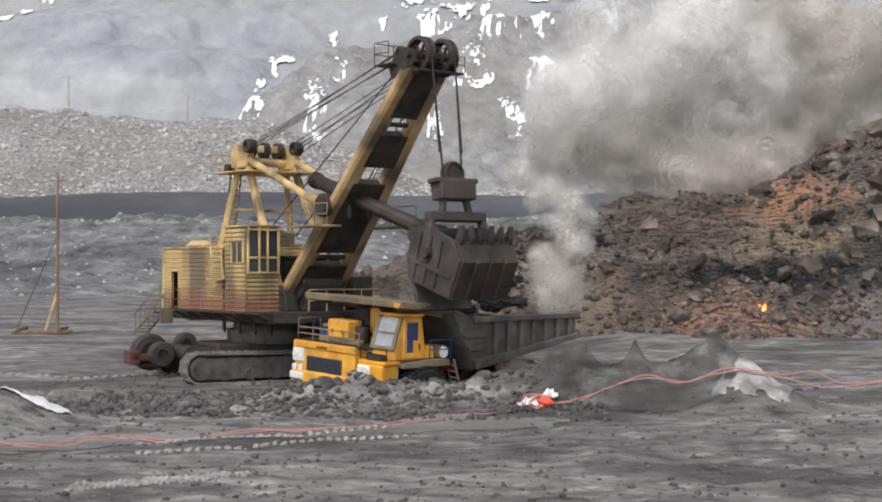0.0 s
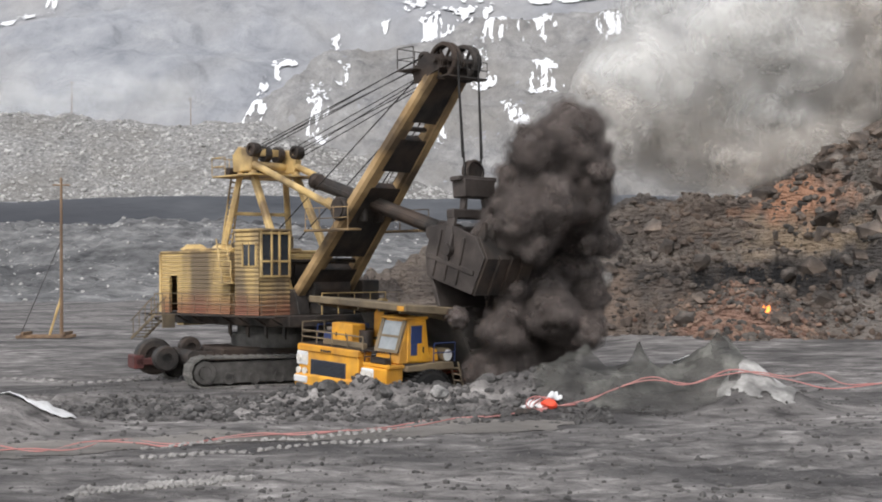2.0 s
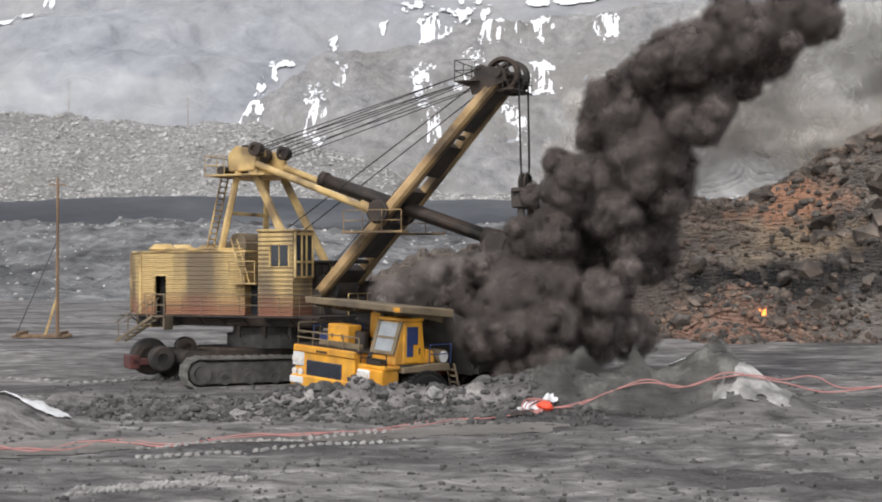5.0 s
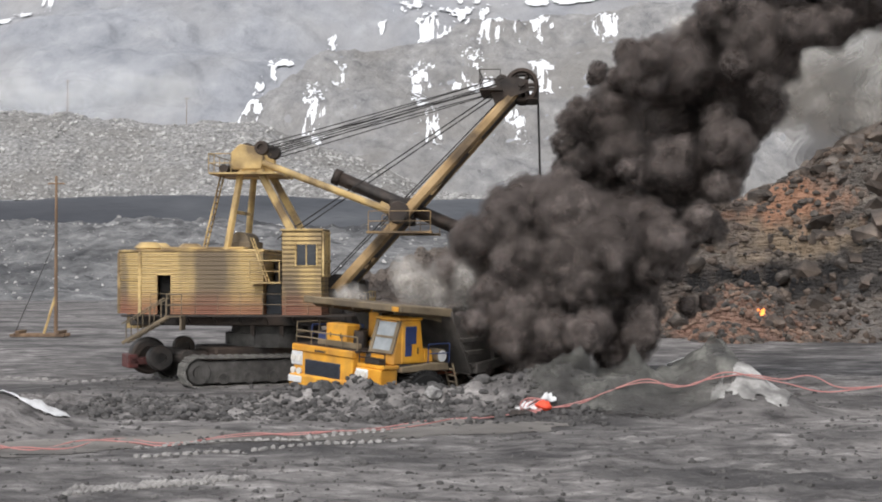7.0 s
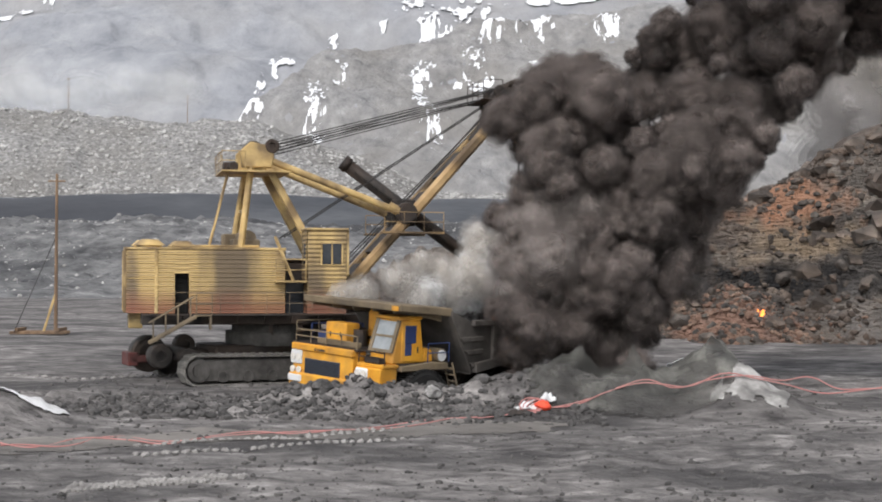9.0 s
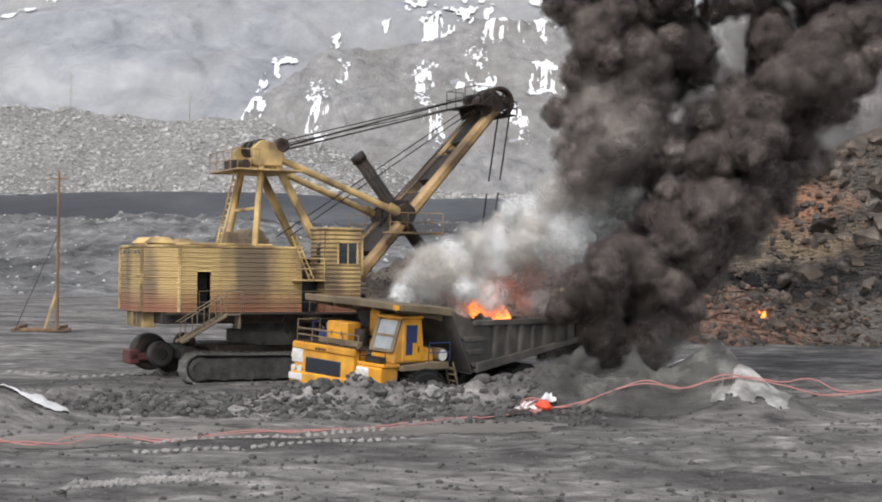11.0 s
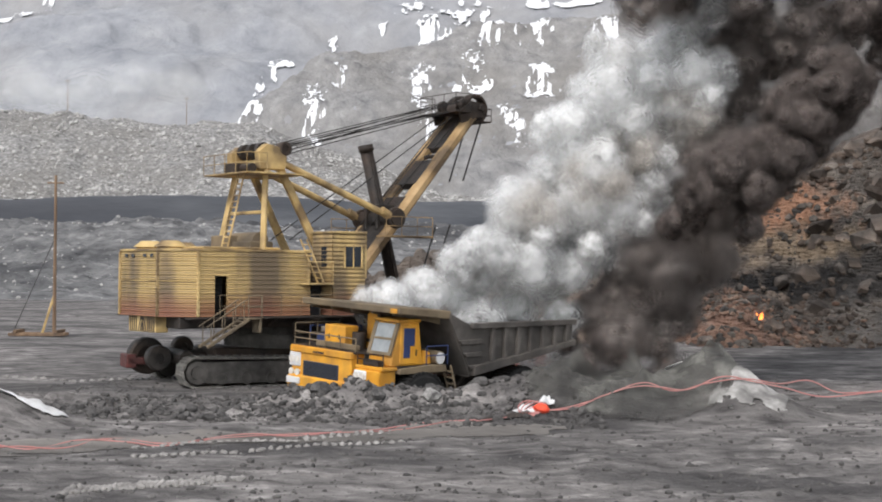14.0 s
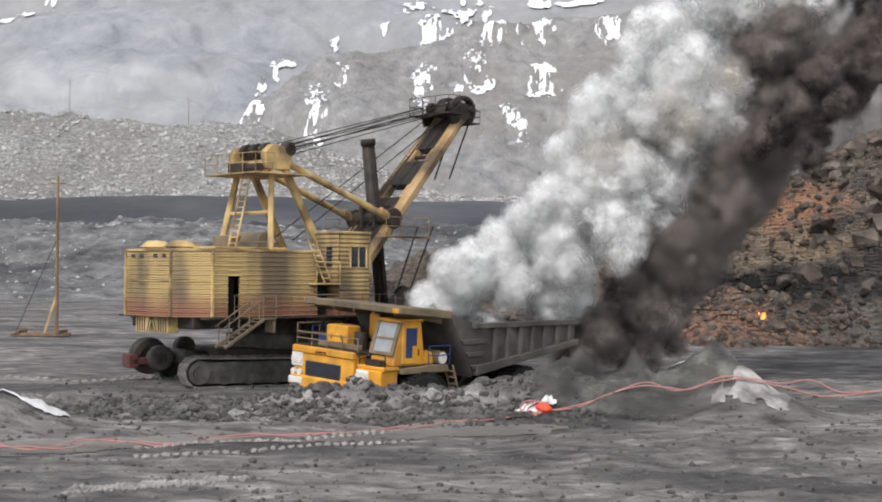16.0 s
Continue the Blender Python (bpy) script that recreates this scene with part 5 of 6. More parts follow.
def puff_mesh(name, seed, material, skins, sub=4, bulge=0.30):
    """A billow of unit radius: nested lumpy skins, each of its own density, thin outside and thick within."""
    verts, faces, dens = [], [], []
    bm = B()
    bmesh.ops.create_icosphere(bm, subdivisions=sub, radius=1)
    dirs = [v.co.normalized() for v in bm.verts]
    tris = [[v.index for v in f.verts] for f in bm.faces]
    bm.free()
    off = Vector((seed * 7.3, seed * 3.1, seed * 1.7))
    for k, (size, density) in enumerate(skins):
        base = len(verts)
        o2 = off + Vector((0.11, 0.07, 0.05)) * k
        for n in dirs:
            a = 0.62 - noise.voronoi(n * 1.25 + off)[0][0]
            b = 0.62 - noise.voronoi(n * 2.9 + o2)[0][0]
            c = 0.5 - noise.voronoi(n * 6.0 + o2 * 1.3)[0][0]
            verts.append(n * size * (0.76 + bulge * a + bulge * 0.6 * b + bulge * 0.36 * c + 0.1 * noise.noise(n * 1.5 + o2)))
            dens.append(density)
        faces += [[base + i for i in t] for t in tris]
    me = bpy.data.meshes.new(name)
    me.from_pydata(verts, [], faces)
    me.materials.append(material)
    me.polygons.foreach_set("use_smooth", [True] * len(me.polygons))
    me.attributes.new("veil", "FLOAT", "POINT").data.foreach_set("value", dens)
    return me


PUFFS = []


def births(t0, t1, rate, seed):
    rnd = random.Random(seed)
    return [t0 + (i + rnd.random()) / rate for i in range(int((t1 - t0) * rate))]


DENSE = [(0.8, 1.0), (0.88, 0.5), (0.95, 0.34), (1.02, 0.22), (1.1, 0.13)]
LOOSE = [(0.62, 0.75), (0.75, 0.4), (0.87, 0.27), (0.98, 0.18), (1.1, 0.1)]
THIN = [(0.45, 0.3), (0.65, 0.24), (0.82, 0.18), (0.98, 0.12), (1.12, 0.07)]
DARKS = [puff_mesh("dark_puff", 11 + i, SMOKE_DARK, DENSE) for i in range(5)]
BROWNS = [puff_mesh("brown_puff", 21 + i, SMOKE_BROWN, LOOSE) for i in range(4)]
SOFT = [(0.55, 0.62), (0.7, 0.42), (0.83, 0.29), (0.96, 0.18), (1.1, 0.09)]
PALES = [puff_mesh("pale_puff", 31 + i, SMOKE_PALE, SOFT) for i in range(5)]
FAINT = [(0.6, 0.1), (0.8, 0.07), (1.0, 0.04)]
DRIFTS = [puff_mesh("drift", 61 + i, SMOKE_PALE, FAINT, bulge=0.2) for i in range(3)]
WISPS = [puff_mesh("wisp", 51 + i, SMOKE_HAZE, THIN) for i in range(4)]
FADES = [puff_mesh("fading_puff", 91 + i, SMOKE_BROWN, THIN, bulge=0.3) for i in range(4)]
GREYS = [puff_mesh("grey_puff", 95 + i, SMOKE_GREY, THIN, bulge=0.2) for i in range(3)]
CLOUDS = [puff_mesh("cloud_puff", 71 + i, SMOKE_CLOUD, THIN, bulge=0.25) for i in range(4)]
TANS = [puff_mesh("tan_puff", 81 + i, SMOKE_HAZE, THIN, bulge=0.25) for i in range(4)]

def along(line, s):
    """The point at the length s of a way of (across, up, half width) nodes, and its width there."""
    n = np.array(line, float)
    leg = np.hypot(np.diff(n[:, 0]), np.diff(n[:, 1]))
    at = np.concatenate([[0], np.cumsum(leg)])
    if s > at[-1]:
        return n[-1] + (n[-1] - n[-2]) / leg[-1] * (s - at[-1]) * np.array([1, 1, 0.3])
    return np.array([np.interp(s, at, n[:, k]) for k in range(3)])


def way_at(ways, t, s):
    """The same on a way that itself sways from time to time."""
    for (ta, la), (tb, lb) in zip(ways[:-1], ways[1:]):
        if t <= tb:
            f = min(1.0, max(0.0, (t - ta) / (tb - ta)))
            return along(la, s) * (1 - f) + along(lb, s) * f
    return along(ways[-1][1], s)


def stream(name, label, meshes, born, ways, depth, radius, seed, burst=80, pace=105, gain=4.0, away=0.0):
    """A plume whose billows well up one after another and ride along a swaying way."""
    top = thing(name, pose(0, 0, 0), label, "smoke")
    rnd = random.Random(seed)
    for t0 in born:
        u, v = rnd.uniform(-1, 1), rnd.uniform(-1, 1)
        # small billows break out along the edges of the big ones
        r = rnd.uniform(*radius) * (1.0 - 0.5 * abs(u) ** 3)
        d0, d1 = depth(t0)
        y = d0 + (d1 - d0) * (v + 1) / 2
        spin = [rnd.uniform(0, 360) for _ in range(3)]
        rate = [rnd.uniform(-12, 12) for _ in range(3)]
        speed = rnd.uniform(0.92, 1.06) * (1.06 - 0.14 * abs(u))
        ob = new("smoke_puff", rnd.choice(meshes(t0)))
        ob.parent, ob.scale = top, (r, r, r)

        def place(t):
            age = max(0.0, t - t0) * speed
            s = max(0.0, burst * (1 - math.exp(-2 * age)) + pace * age + gain * age * age - 75)
            px, py, half = way_at(ways, t, s)
            p = sight(px + u * max(8, half - 9 * r), py + v * 14, y + away * age)
            if age < 0.5:
                q = p.copy()
                q.z = min(q.z, -1.5 * r - 2.0)
                p = q.lerp(p, age / 0.5)
            return pose(p.x, p.y, p.z, *[a + b * t for a, b in zip(spin, rate)])
        times = {0.0, 16.0}
        for k in [0, 0.5] + [0.5 + 0.6 * i for i in range(1, 27)]:
            t = t0 + k
            if 0 < t < 16:
                times.add(round(t * 10) / 10)
        PUFFS.append((ob, [(t, place(t)) for t in sorted(times)]))
    return top


MAIN_WAY = [
    (0.0, [(930, 620, 130), (925, 520, 120), (925, 420, 100), (940, 320, 90), (990, 220, 90), (1060, 130, 90)]),
    (2.0, [(950, 620, 130), (940, 520, 140), (960, 420, 120), (985, 320, 85), (1010, 240, 70), (1060, 150, 80)]),
    (3.0, [(970, 620, 140), (955, 500, 140), (970, 390, 120), (1010, 290, 115), (1070, 200, 100), (1160, 140, 80)]),
    (4.0, [(980, 620, 150), (970, 520, 150), (1020, 400, 140), (1090, 290, 130), (1170, 190, 110), (1270, 110, 90), (1380, 40, 90)]),
    (6.5, [(1040, 620, 190), (1100, 480, 160), (1120, 356, 150), (1170, 200, 170), (1260, 95, 170), (1420, 20, 140), (1650, -50, 140)]),
    (7.5, [(1050, 620, 180), (1120, 480, 165), (1150, 350, 150), (1195, 220, 180), (1265, 100, 175), (1420, 15, 140), (1650, -60, 140)]),
    (9.0, [(1060, 620, 160), (1110, 480, 145), (1160, 350, 125), (1240, 200, 160), (1330, 90, 205), (1440, 0, 220), (1600, -90, 200)]),
    (11.5, [(1100, 625, 125), (1140, 530, 130), (1230, 420, 140), (1310, 320, 150), (1340, 220, 190), (1320, 110, 240), (1290, 0, 280), (1270, -120, 280)]),
    (12.5, [(1090, 625, 110), (1160, 530, 120), (1235, 430, 120), (1300, 320, 120), (1300, 210, 160), (1310, 80, 230), (1330, -60, 240)]),
    (14.5, [(1100, 620, 100), (1170, 510, 80), (1250, 410, 75), (1310, 310, 80), (1360, 220, 90), (1370, 100, 150), (1390, 0, 180), (1410, -120, 180)]),
    (16.0, [(1090, 620, 90), (1150, 530, 70), (1240, 420, 65), (1320, 310, 65), (1380, 210, 75), (1430, 100, 120), (1480, 0, 150), (1550, -120, 160)])]
LOBE_WAY = [
    (4.0, [(930, 620, 70), (900, 500, 70), (900, 400, 80), (910, 300, 80), (920, 200, 80)]),
    (6.5, [(960, 620, 90), (925, 500, 110), (915, 410, 130), (920, 320, 90), (930, 240, 80), (960, 150, 80)]),
    (7.5, [(970, 620, 90), (955, 500, 120), (975, 390, 150), (965, 290, 120), (960, 200, 90)]),
    (9.0, [(960, 620, 80), (970, 490, 100), (1000, 370, 140), (1005, 250, 145), (990, 140, 120), (1010, 50, 100), (1060, -60, 100)]),
    (11.5, [(1060, 620, 90), (1090, 450, 100), (1120, 320, 110), (1120, 200, 130), (1095, 80, 120), (1120, -20, 140), (1160, -120, 150)]),
    (16.0, [(1160, 620, 90), (1190, 450, 100), (1240, 320, 110), (1260, 200, 130), (1270, 80, 120), (1300, -20, 140), (1360, -120, 150)])]
PALE_WAY = [
    (9.0, [(800, 600, 130), (830, 520, 120), (890, 450, 90), (960, 390, 90), (1030, 330, 80), (1090, 250, 80)]),
    (11.5, [(850, 600, 120), (865, 530, 145), (940, 450, 115), (1020, 380, 110), (1085, 310, 90), (1130, 230, 90), (1170, 150, 100), (1220, 50, 100)]),
    (12.5, [(850, 600, 120), (885, 525, 155), (985, 430, 145), (1060, 340, 145), (1080, 250, 140), (1095, 160, 115), (1130, 80, 110), (1200, 0, 120)]),
    (14.5, [(860, 600, 120), (905, 520, 165), (1000, 410, 165), (1070, 310, 165), (1130, 210, 165), (1195, 100, 155), (1250, 0, 155), (1300, -90, 150)]),
    (16.0, [(870, 600, 120), (925, 515, 155), (1020, 410, 155), (1090, 310, 165), (1170, 210, 170), (1245, 100, 170), (1320, 0, 165), (1390, -90, 160)])]
CREEP_WAY = [
    (3.0, [(700, 600, 130), (720, 540, 130), (760, 510, 100), (850, 490, 80), (960, 470, 80)]),
    (9.0, [(690, 600, 120), (720, 530, 130), (790, 490, 110), (880, 440, 80), (980, 380, 80)]),
    (16.0, [(720, 600, 120), (760, 545, 130), (820, 500, 100), (900, 440, 80), (1000, 360, 80)])]
SPILL_WAY = [
    (0.0, [(870, 640, 110), (870, 560, 110), (880, 510, 110), (910, 470, 100), (950, 430, 90)]),
    (2.0, [(930, 640, 130), (930, 580, 140), (930, 540, 130), (950, 480, 120), (980, 420, 100)]),
    (4.0, [(940, 640, 150), (930, 580, 170), (920, 530, 160), (950, 460, 140), (1000, 400, 120)]),
    (7.0, [(1000, 640, 170), (990, 590, 190), (990, 545, 190), (1030, 500, 170), (1080, 450, 140)]),
    (9.5, [(1050, 640, 150), (1040, 590, 160), (1050, 540, 150), (1090, 480, 140), (1150, 400, 120)]),
    (11.5, [(1090, 645, 130), (1100, 600, 130), (1120, 550, 120), (1170, 480, 110), (1240, 400, 100)]),
    (16.0, [(1080, 645, 110), (1100, 600, 110), (1130, 550, 95), (1190, 480, 80), (1260, 400, 70)])]


def near_then_far(t):
    return (55.8, 62.0) if t < 3.4 else (60.5, 66.0) if t < 7 else (63.5, 69.0)


stream("dark_smoke_plume", "billowing black-brown smoke rising from the truck", lambda t: DARKS if t < 7.0 else BROWNS if t < 11.8 else FADES,
       births(-0.35, 5.0, 25, 5) + births(5.0, 9.0, 23, 15) + births(9.0, 15.6, 19, 6), MAIN_WAY, near_then_far, (0.8, 2.0), 6, 165, 112, 2.2)
stream("smoke_column", "dense brown-black smoke column over the truck's load", lambda t: DARKS if t < 7.0 else BROWNS, births(4.7, 8.4, 15, 25), LOBE_WAY,
       lambda t: (56.5, 61.0), (1.0, 2.0), 26, 140, 92, 2.0, 0.5)
stream("low_smoke", "dark smoke spilling low over the side of the truck", lambda t: DARKS if t < 9.6 else BROWNS, births(-0.3, 15.6, 12, 35), SPILL_WAY,
       lambda t: (55.5, 60.5) if t < 9.0 else (64.5, 69.0), (0.9, 1.7), 36, 90, 36, 6.0, 0.3)
stream("pale_smoke_plume", "pale white-grey smoke pouring off the truck's load", lambda t: PALES, births(8.3, 16.0, 20, 9), PALE_WAY,
       lambda t: (61.5, 66.0), (0.9, 2.0), 10, 140, 98, 3.0, 0.3)
stream("thin_smoke", "low pale smoke creeping over the truck's canopy", lambda t: BROWNS if t < 4.6 else WISPS if t < 9.5 else PALES, births(1.6, 15.6, 7, 11), CREEP_WAY,
       lambda t: (60.0, 64.0), (0.7, 1.4), 12, 130, 45, 3.0, 0.3)

stream("dust_veil", "thin tan dust veil rising behind the dipper", lambda t: WISPS, births(-3.2, 2.2, 5, 13),
       [(0.0, [(960, 620, 90), (985, 500, 70), (1000, 400, 60), (985, 300, 90), (1040, 200, 120), (1150, 100, 120)]),
        (16.0, [(1060, 620, 90), (1085, 500, 70), (1120, 400, 70), (1200, 300, 90), (1300, 200, 120), (1450, 100, 120)])],
       lambda t: (64.0, 69.0), (0.8, 1.6), 14, 120, 80, 3.0)

HAZE = thing("smoke_haze", pose(0, 0, 0), "broad tan-grey smoke cloud hanging over the heap", "smoke")
rnd_h = random.Random(77)
for i in range(74):
    u, v = rnd_h.random(), rnd_h.random()
    px = 965 + 640 * u
    py = 300 - 260 * v - 60 * u * v + 40 * (1 - u) * (1 - v)
    y = rnd_h.uniform(111, 124)
    r = rnd_h.uniform(2.9, 5.4)
    ob = new("smoke_puff", rnd_h.choice(CLOUDS if v > 0.3 and u < 0.62 else TANS))
    ob.parent, ob.scale = HAZE, (r, r, r)
    sp = [rnd_h.uniform(0, 360) for _ in range(3)]
    vx, vy = rnd_h.uniform(34, 52), rnd_h.uniform(-18, -8)
    rows = []
    for t in (0, 2, 4, 6, 9, 12, 16):
        k = t + 0.12 * max(0, t - 3) ** 2
        p = sight(px + vx * k, py + vy * k, y)
        rows.append((t, pose(*p, *[a + 4 * t for a in sp])))
    PUFFS.append((ob, rows))
FARHAZE = thing("distant_smoke", pose(0, 0, 0), "flat pale grey smoke bank far behind the heap", "smoke")
for i in range(26):
    px, py, y, r = 1200 + 20 * i + rnd_h.uniform(-20, 20), 230 + rnd_h.uniform(-200, 70), rnd_h.uniform(190, 215), rnd_h.uniform(6, 9)
    ob = new("smoke_puff", rnd_h.choice(GREYS))
    ob.parent, ob.scale = FARHAZE, (r, r, r)
    PUFFS.append((ob, [(0, pose(*sight(px, py, y), 0, 0, 40 * i)), (16, pose(*sight(px + 25, py - 12, y), 0, 0, 40 * i + 10))]))


DRIFT = thing("drifting_smoke", pose(0, 0, 0), "thin white smoke drifting behind the spoil crest", "smoke")
for i in range(11):
    px, py, y, r = -40 + 36 * i + rnd_h.uniform(-20, 20), 178 + rnd_h.uniform(-30, 14) - 0.04 * i * i, rnd_h.uniform(452, 475), rnd_h.uniform(5, 10)
    ob = new("smoke_puff", rnd_h.choice(DRIFTS))
    ob.parent, ob.scale = DRIFT, (r * 1.5, r, r)
    PUFFS.append((ob, [(0, pose(*sight(px, py, y))), (16, pose(*sight(px + 40, py - 16, y)))]))


# ---- fire ----
def flame(m, size, label):
    bm = B()
    rnd = random.Random(int(size * 100))
    for k in range(6):
        a = rnd.uniform(0, 6.28)
        x, y, h = 0.45 * math.cos(a), 0.45 * math.sin(a), rnd.uniform(0.7, 1.3)
        rings = [(0.0, 0.3), (0.3, 0.36), (0.6, 0.24), (0.85, 0.1), (1.0, 0.01)]
        prev = None
        for f, r in rings:
            ring = [bm.verts.new((x + 0.15 * math.sin(3 * f + k) + r * math.cos(b), y + r * math.sin(b), f * h)) for b in [2 * math.pi * j / 8 for j in range(8)]]
            if prev:
                for j in range(8):
                    bm.faces.new((prev[j], prev[(j + 1) % 8], ring[(j + 1) % 8], ring[j]))
            prev = ring
        bm.faces.new(prev)
    bmesh.ops.scale(bm, vec=(size, size, size), verts=bm.verts)
    ob = finish("flame", bm, FLAME, None, True)
    ob.matrix_basis = m
    return tagged(ob, label, "fire")


# ---- loose things ----
ROCKS = [rock_mesh(i) for i in range(6)]
SMALL = [rock_mesh(20 + i, 1, 0.4) for i in range(5)]
scatter_rocks("heap_stones", 7000, lambda r: (r.uniform(2, 44), 87 + 20 * r.rand() ** 1.1), lambda r: 0.07 + 0.36 * r.rand() ** 4, SMALL, HEAPROCK,
              "loose brown and black stones on the burning heap", heap_z, 3)
scatter_rocks("bank_clods", 5500, lambda r: (r.uniform(-14, 6), 48.0 + 8.5 * r.rand()), lambda r: 0.025 + 0.17 * r.rand() ** 4, SMALL, CLOD,
              "churned grey clods on the bank", ground_z, 4)
scatter_rocks("ground_clods", 6000, lambda r: (r.uniform(-18, 18), 31 + 40 * r.rand() ** 1.3), lambda r: 0.02 + 0.10 * r.rand() ** 4, SMALL, CLOD,
              "small loose stones on the coal ground", ground_z, 5)
scatter_rocks("slope_rubble", 6000, lambda r: ((r.rand() - 0.62) * 260, 353 + 76 * r.rand()), lambda r: 0.2 + 0.75 * r.rand() ** 3, SMALL, PALEROCK, "pale broken stone on the spoil slope", spoil_z, 6)
for (x, y, s) in ((-0.32, 53.2, 0.32), (2.6, 54.4, 0.5), (3.6, 54.6, 0.42), (1.6, 53.6, 0.4), (-2.4, 52.5, 0.36), (-4.6, 52.6, 0.4), (4.4, 55.2, 0.5), (0.7, 53.1, 0.3)):
    ob = new("boulder", ROCKS[int(abs(x * 7)) % 6])
    if not ob.data.materials:
        ob.data.materials.append(CLOD)
    ob.matrix_basis = pose(x, y, float(ground_z(x, y)) + 0.15 * s, 0, 0, x * 50) @ Matrix.Diagonal((s, s, s, 1))
    tagged(ob, "grey broken boulder on the churned bank", "rock", "boulders on the bank")
pale = ROCKS[2].copy()
pale.materials.clear()
pale.materials.append(CHALK)
ob = new("pale_boulder", pale)
ob.matrix_basis = pose(-0.32, 52.7, float(ground_z(-0.32, 52.7)) + 0.1) @ Matrix.Diagonal((0.36, 0.3, 0.36, 1))
tagged(ob, "pale grey angular boulder on the bank", "rock")


def block_mesh(seed, points=15):
    """An angular broken block."""
    rnd = random.Random(seed)
    bm = B()
    for _ in range(points):
        v = Vector((rnd.gauss(0, 1), rnd.gauss(0, 1), rnd.gauss(0, 1))).normalized()
        bm.verts.new((v.x * rnd.uniform(0.8, 1.15), v.y * rnd.uniform(0.7, 1.0), v.z * rnd.uniform(0.55, 0.9)))
    r = bmesh.ops.convex_hull(bm, input=bm.verts)
    bmesh.ops.delete(bm, geom=list(set(r["geom_interior"])), context="VERTS")
    me = bpy.data.meshes.new("block")
    bm.to_mesh(me)
    bm.free()
    return me


HR = []
for i in range(8):
    me = block_mesh(60 + i)
    me.materials.append(HEAPROCK)
    HR.append(me)
rb = random.Random(8)
for i in range(270):
    right = i < 150
    x, y = (rb.uniform(26, 40), 84 + 21 * rb.random()) if right else (rb.uniform(2, 27), 88 + 17 * rb.random())
    s = 0.4 + 1.3 * rb.random() ** 2 if right else 0.25 + 0.9 * rb.random() ** 3
    ob = new("heap_boulder", rb.choice(HR))
    ob.matrix_basis = pose(x, y, float(heap_z(np.array([x]), np.array([y]))[0]) + 0.1 * s, rb.uniform(0, 40), rb.uniform(-30, 30), rb.uniform(0, 360)) @ Matrix.Diagonal((s, s * 0.9, s * 0.75, 1))
    tagged(ob, "big angular brown-grey block on the heap's steep end" if right else "rough brown-black boulder on the smouldering heap", "rock", "boulders on the heap")
scatter_rocks("mound_rubble", 2600, lambda r: (19 + 2.8 * r.randn(), 90 + 2.0 * r.randn()), lambda r: 0.06 + 0.2 * r.rand() ** 3, SMALL, PINKROCK,
              "small pink-brown burnt stones on a low mound", heap_z, 31)
scatter_rocks("bench_rubble", 3500, lambda r: ((r.rand() - 0.55) * 210, 240 + 104 * r.rand() ** 0.8), lambda r: 0.08 + 0.45 * r.rand() ** 5, SMALL, PALEROCK,
              "pale broken stone strewn over the bench", bench_z, 32)

# tread marks: lines of pale pressed clods
def tread(name, a, b, width, count, seed):
    def region(r):
        t = (int(r.rand() * 30) + 0.4 * r.rand()) / 30
        return a[0] + (b[0] - a[0]) * t, a[1] + (b[1] - a[1]) * t + (r.rand() - 0.5) * width
    return scatter_rocks(name, count, region, lambda r: 0.035 + 0.075 * r.rand(), SMALL, DUST, "pale pressed clods of a tyre track", ground_z, seed)


tread("tyre_track", (-27, 68.0), (-12.4, 66.8), 0.35, 330, 21)
tread("tyre_track", (-8.8, 39.0), (-1.0, 44.0), 0.4, 260, 22)
tread("tyre_track", (-9.3, 41.6), (-1.5, 46.0), 0.4, 240, 23)
tread("tyre_track", (-9.0, 33.0), (-5.0, 35.3), 0.9, 420, 24)
u_t, v_t = np.meshgrid(np.linspace(-16, 4.5, 330), np.linspace(-2.6, 3.2, 90))
tagged(sheet("haul_track", u_t, 44.0 + 0.36 * (u_t + 6) + v_t, lambda x, y: ground_z(x, y) + 0.025, TRACKDUST, "smooth pressed brown-grey strip of the haul track",
             lambda x, y: np.abs(v_t - 0.3) + 0.9 * fbm(x * 0.4, y, 1.6, 5, 95) + 2.0 * step(1.0, 4.5, u_t) < 2.0), category="track", kind="stuff")


def tent_z(x, y):
    z = ground_z(x, y) + 0.07
    for mx, my, h, s in ((5.45, 53.0, 1.15, 0.5), (7.45, 52.6, 1.35, 0.45), (10.6, 53.3, 0.75, 0.5), (6.4, 51.6, 0.6, 0.35), (4.4, 52.4, 0.5, 0.5)):
        d = np.hypot(x - mx, (y - my) * 0.8)
        z = z + h * np.exp(-d / s) * (1 + 0.1 * np.sin(5 * np.arctan2(y - my, x - mx)))
    return z + 0.04 * fbm(x, y, 0.5, 3, 91)


xs = np.linspace(3.4, 12.6, 190)[None, :] * np.ones((110, 1))
ys = np.linspace(50.2, 55.8, 110)[:, None] * np.ones((1, 190))
tagged(sheet("debris_net", xs, ys, tent_z, NETM, "grey-green mesh netting draped in peaks over a mound",
             lambda x, y: ((x - 7.4) / 4.3) ** 2 + ((y - 52.9) / 2.8) ** 2 + 0.15 * fbm(x, y, 1.2, 3, 92) < 1), category="net", kind="stuff")


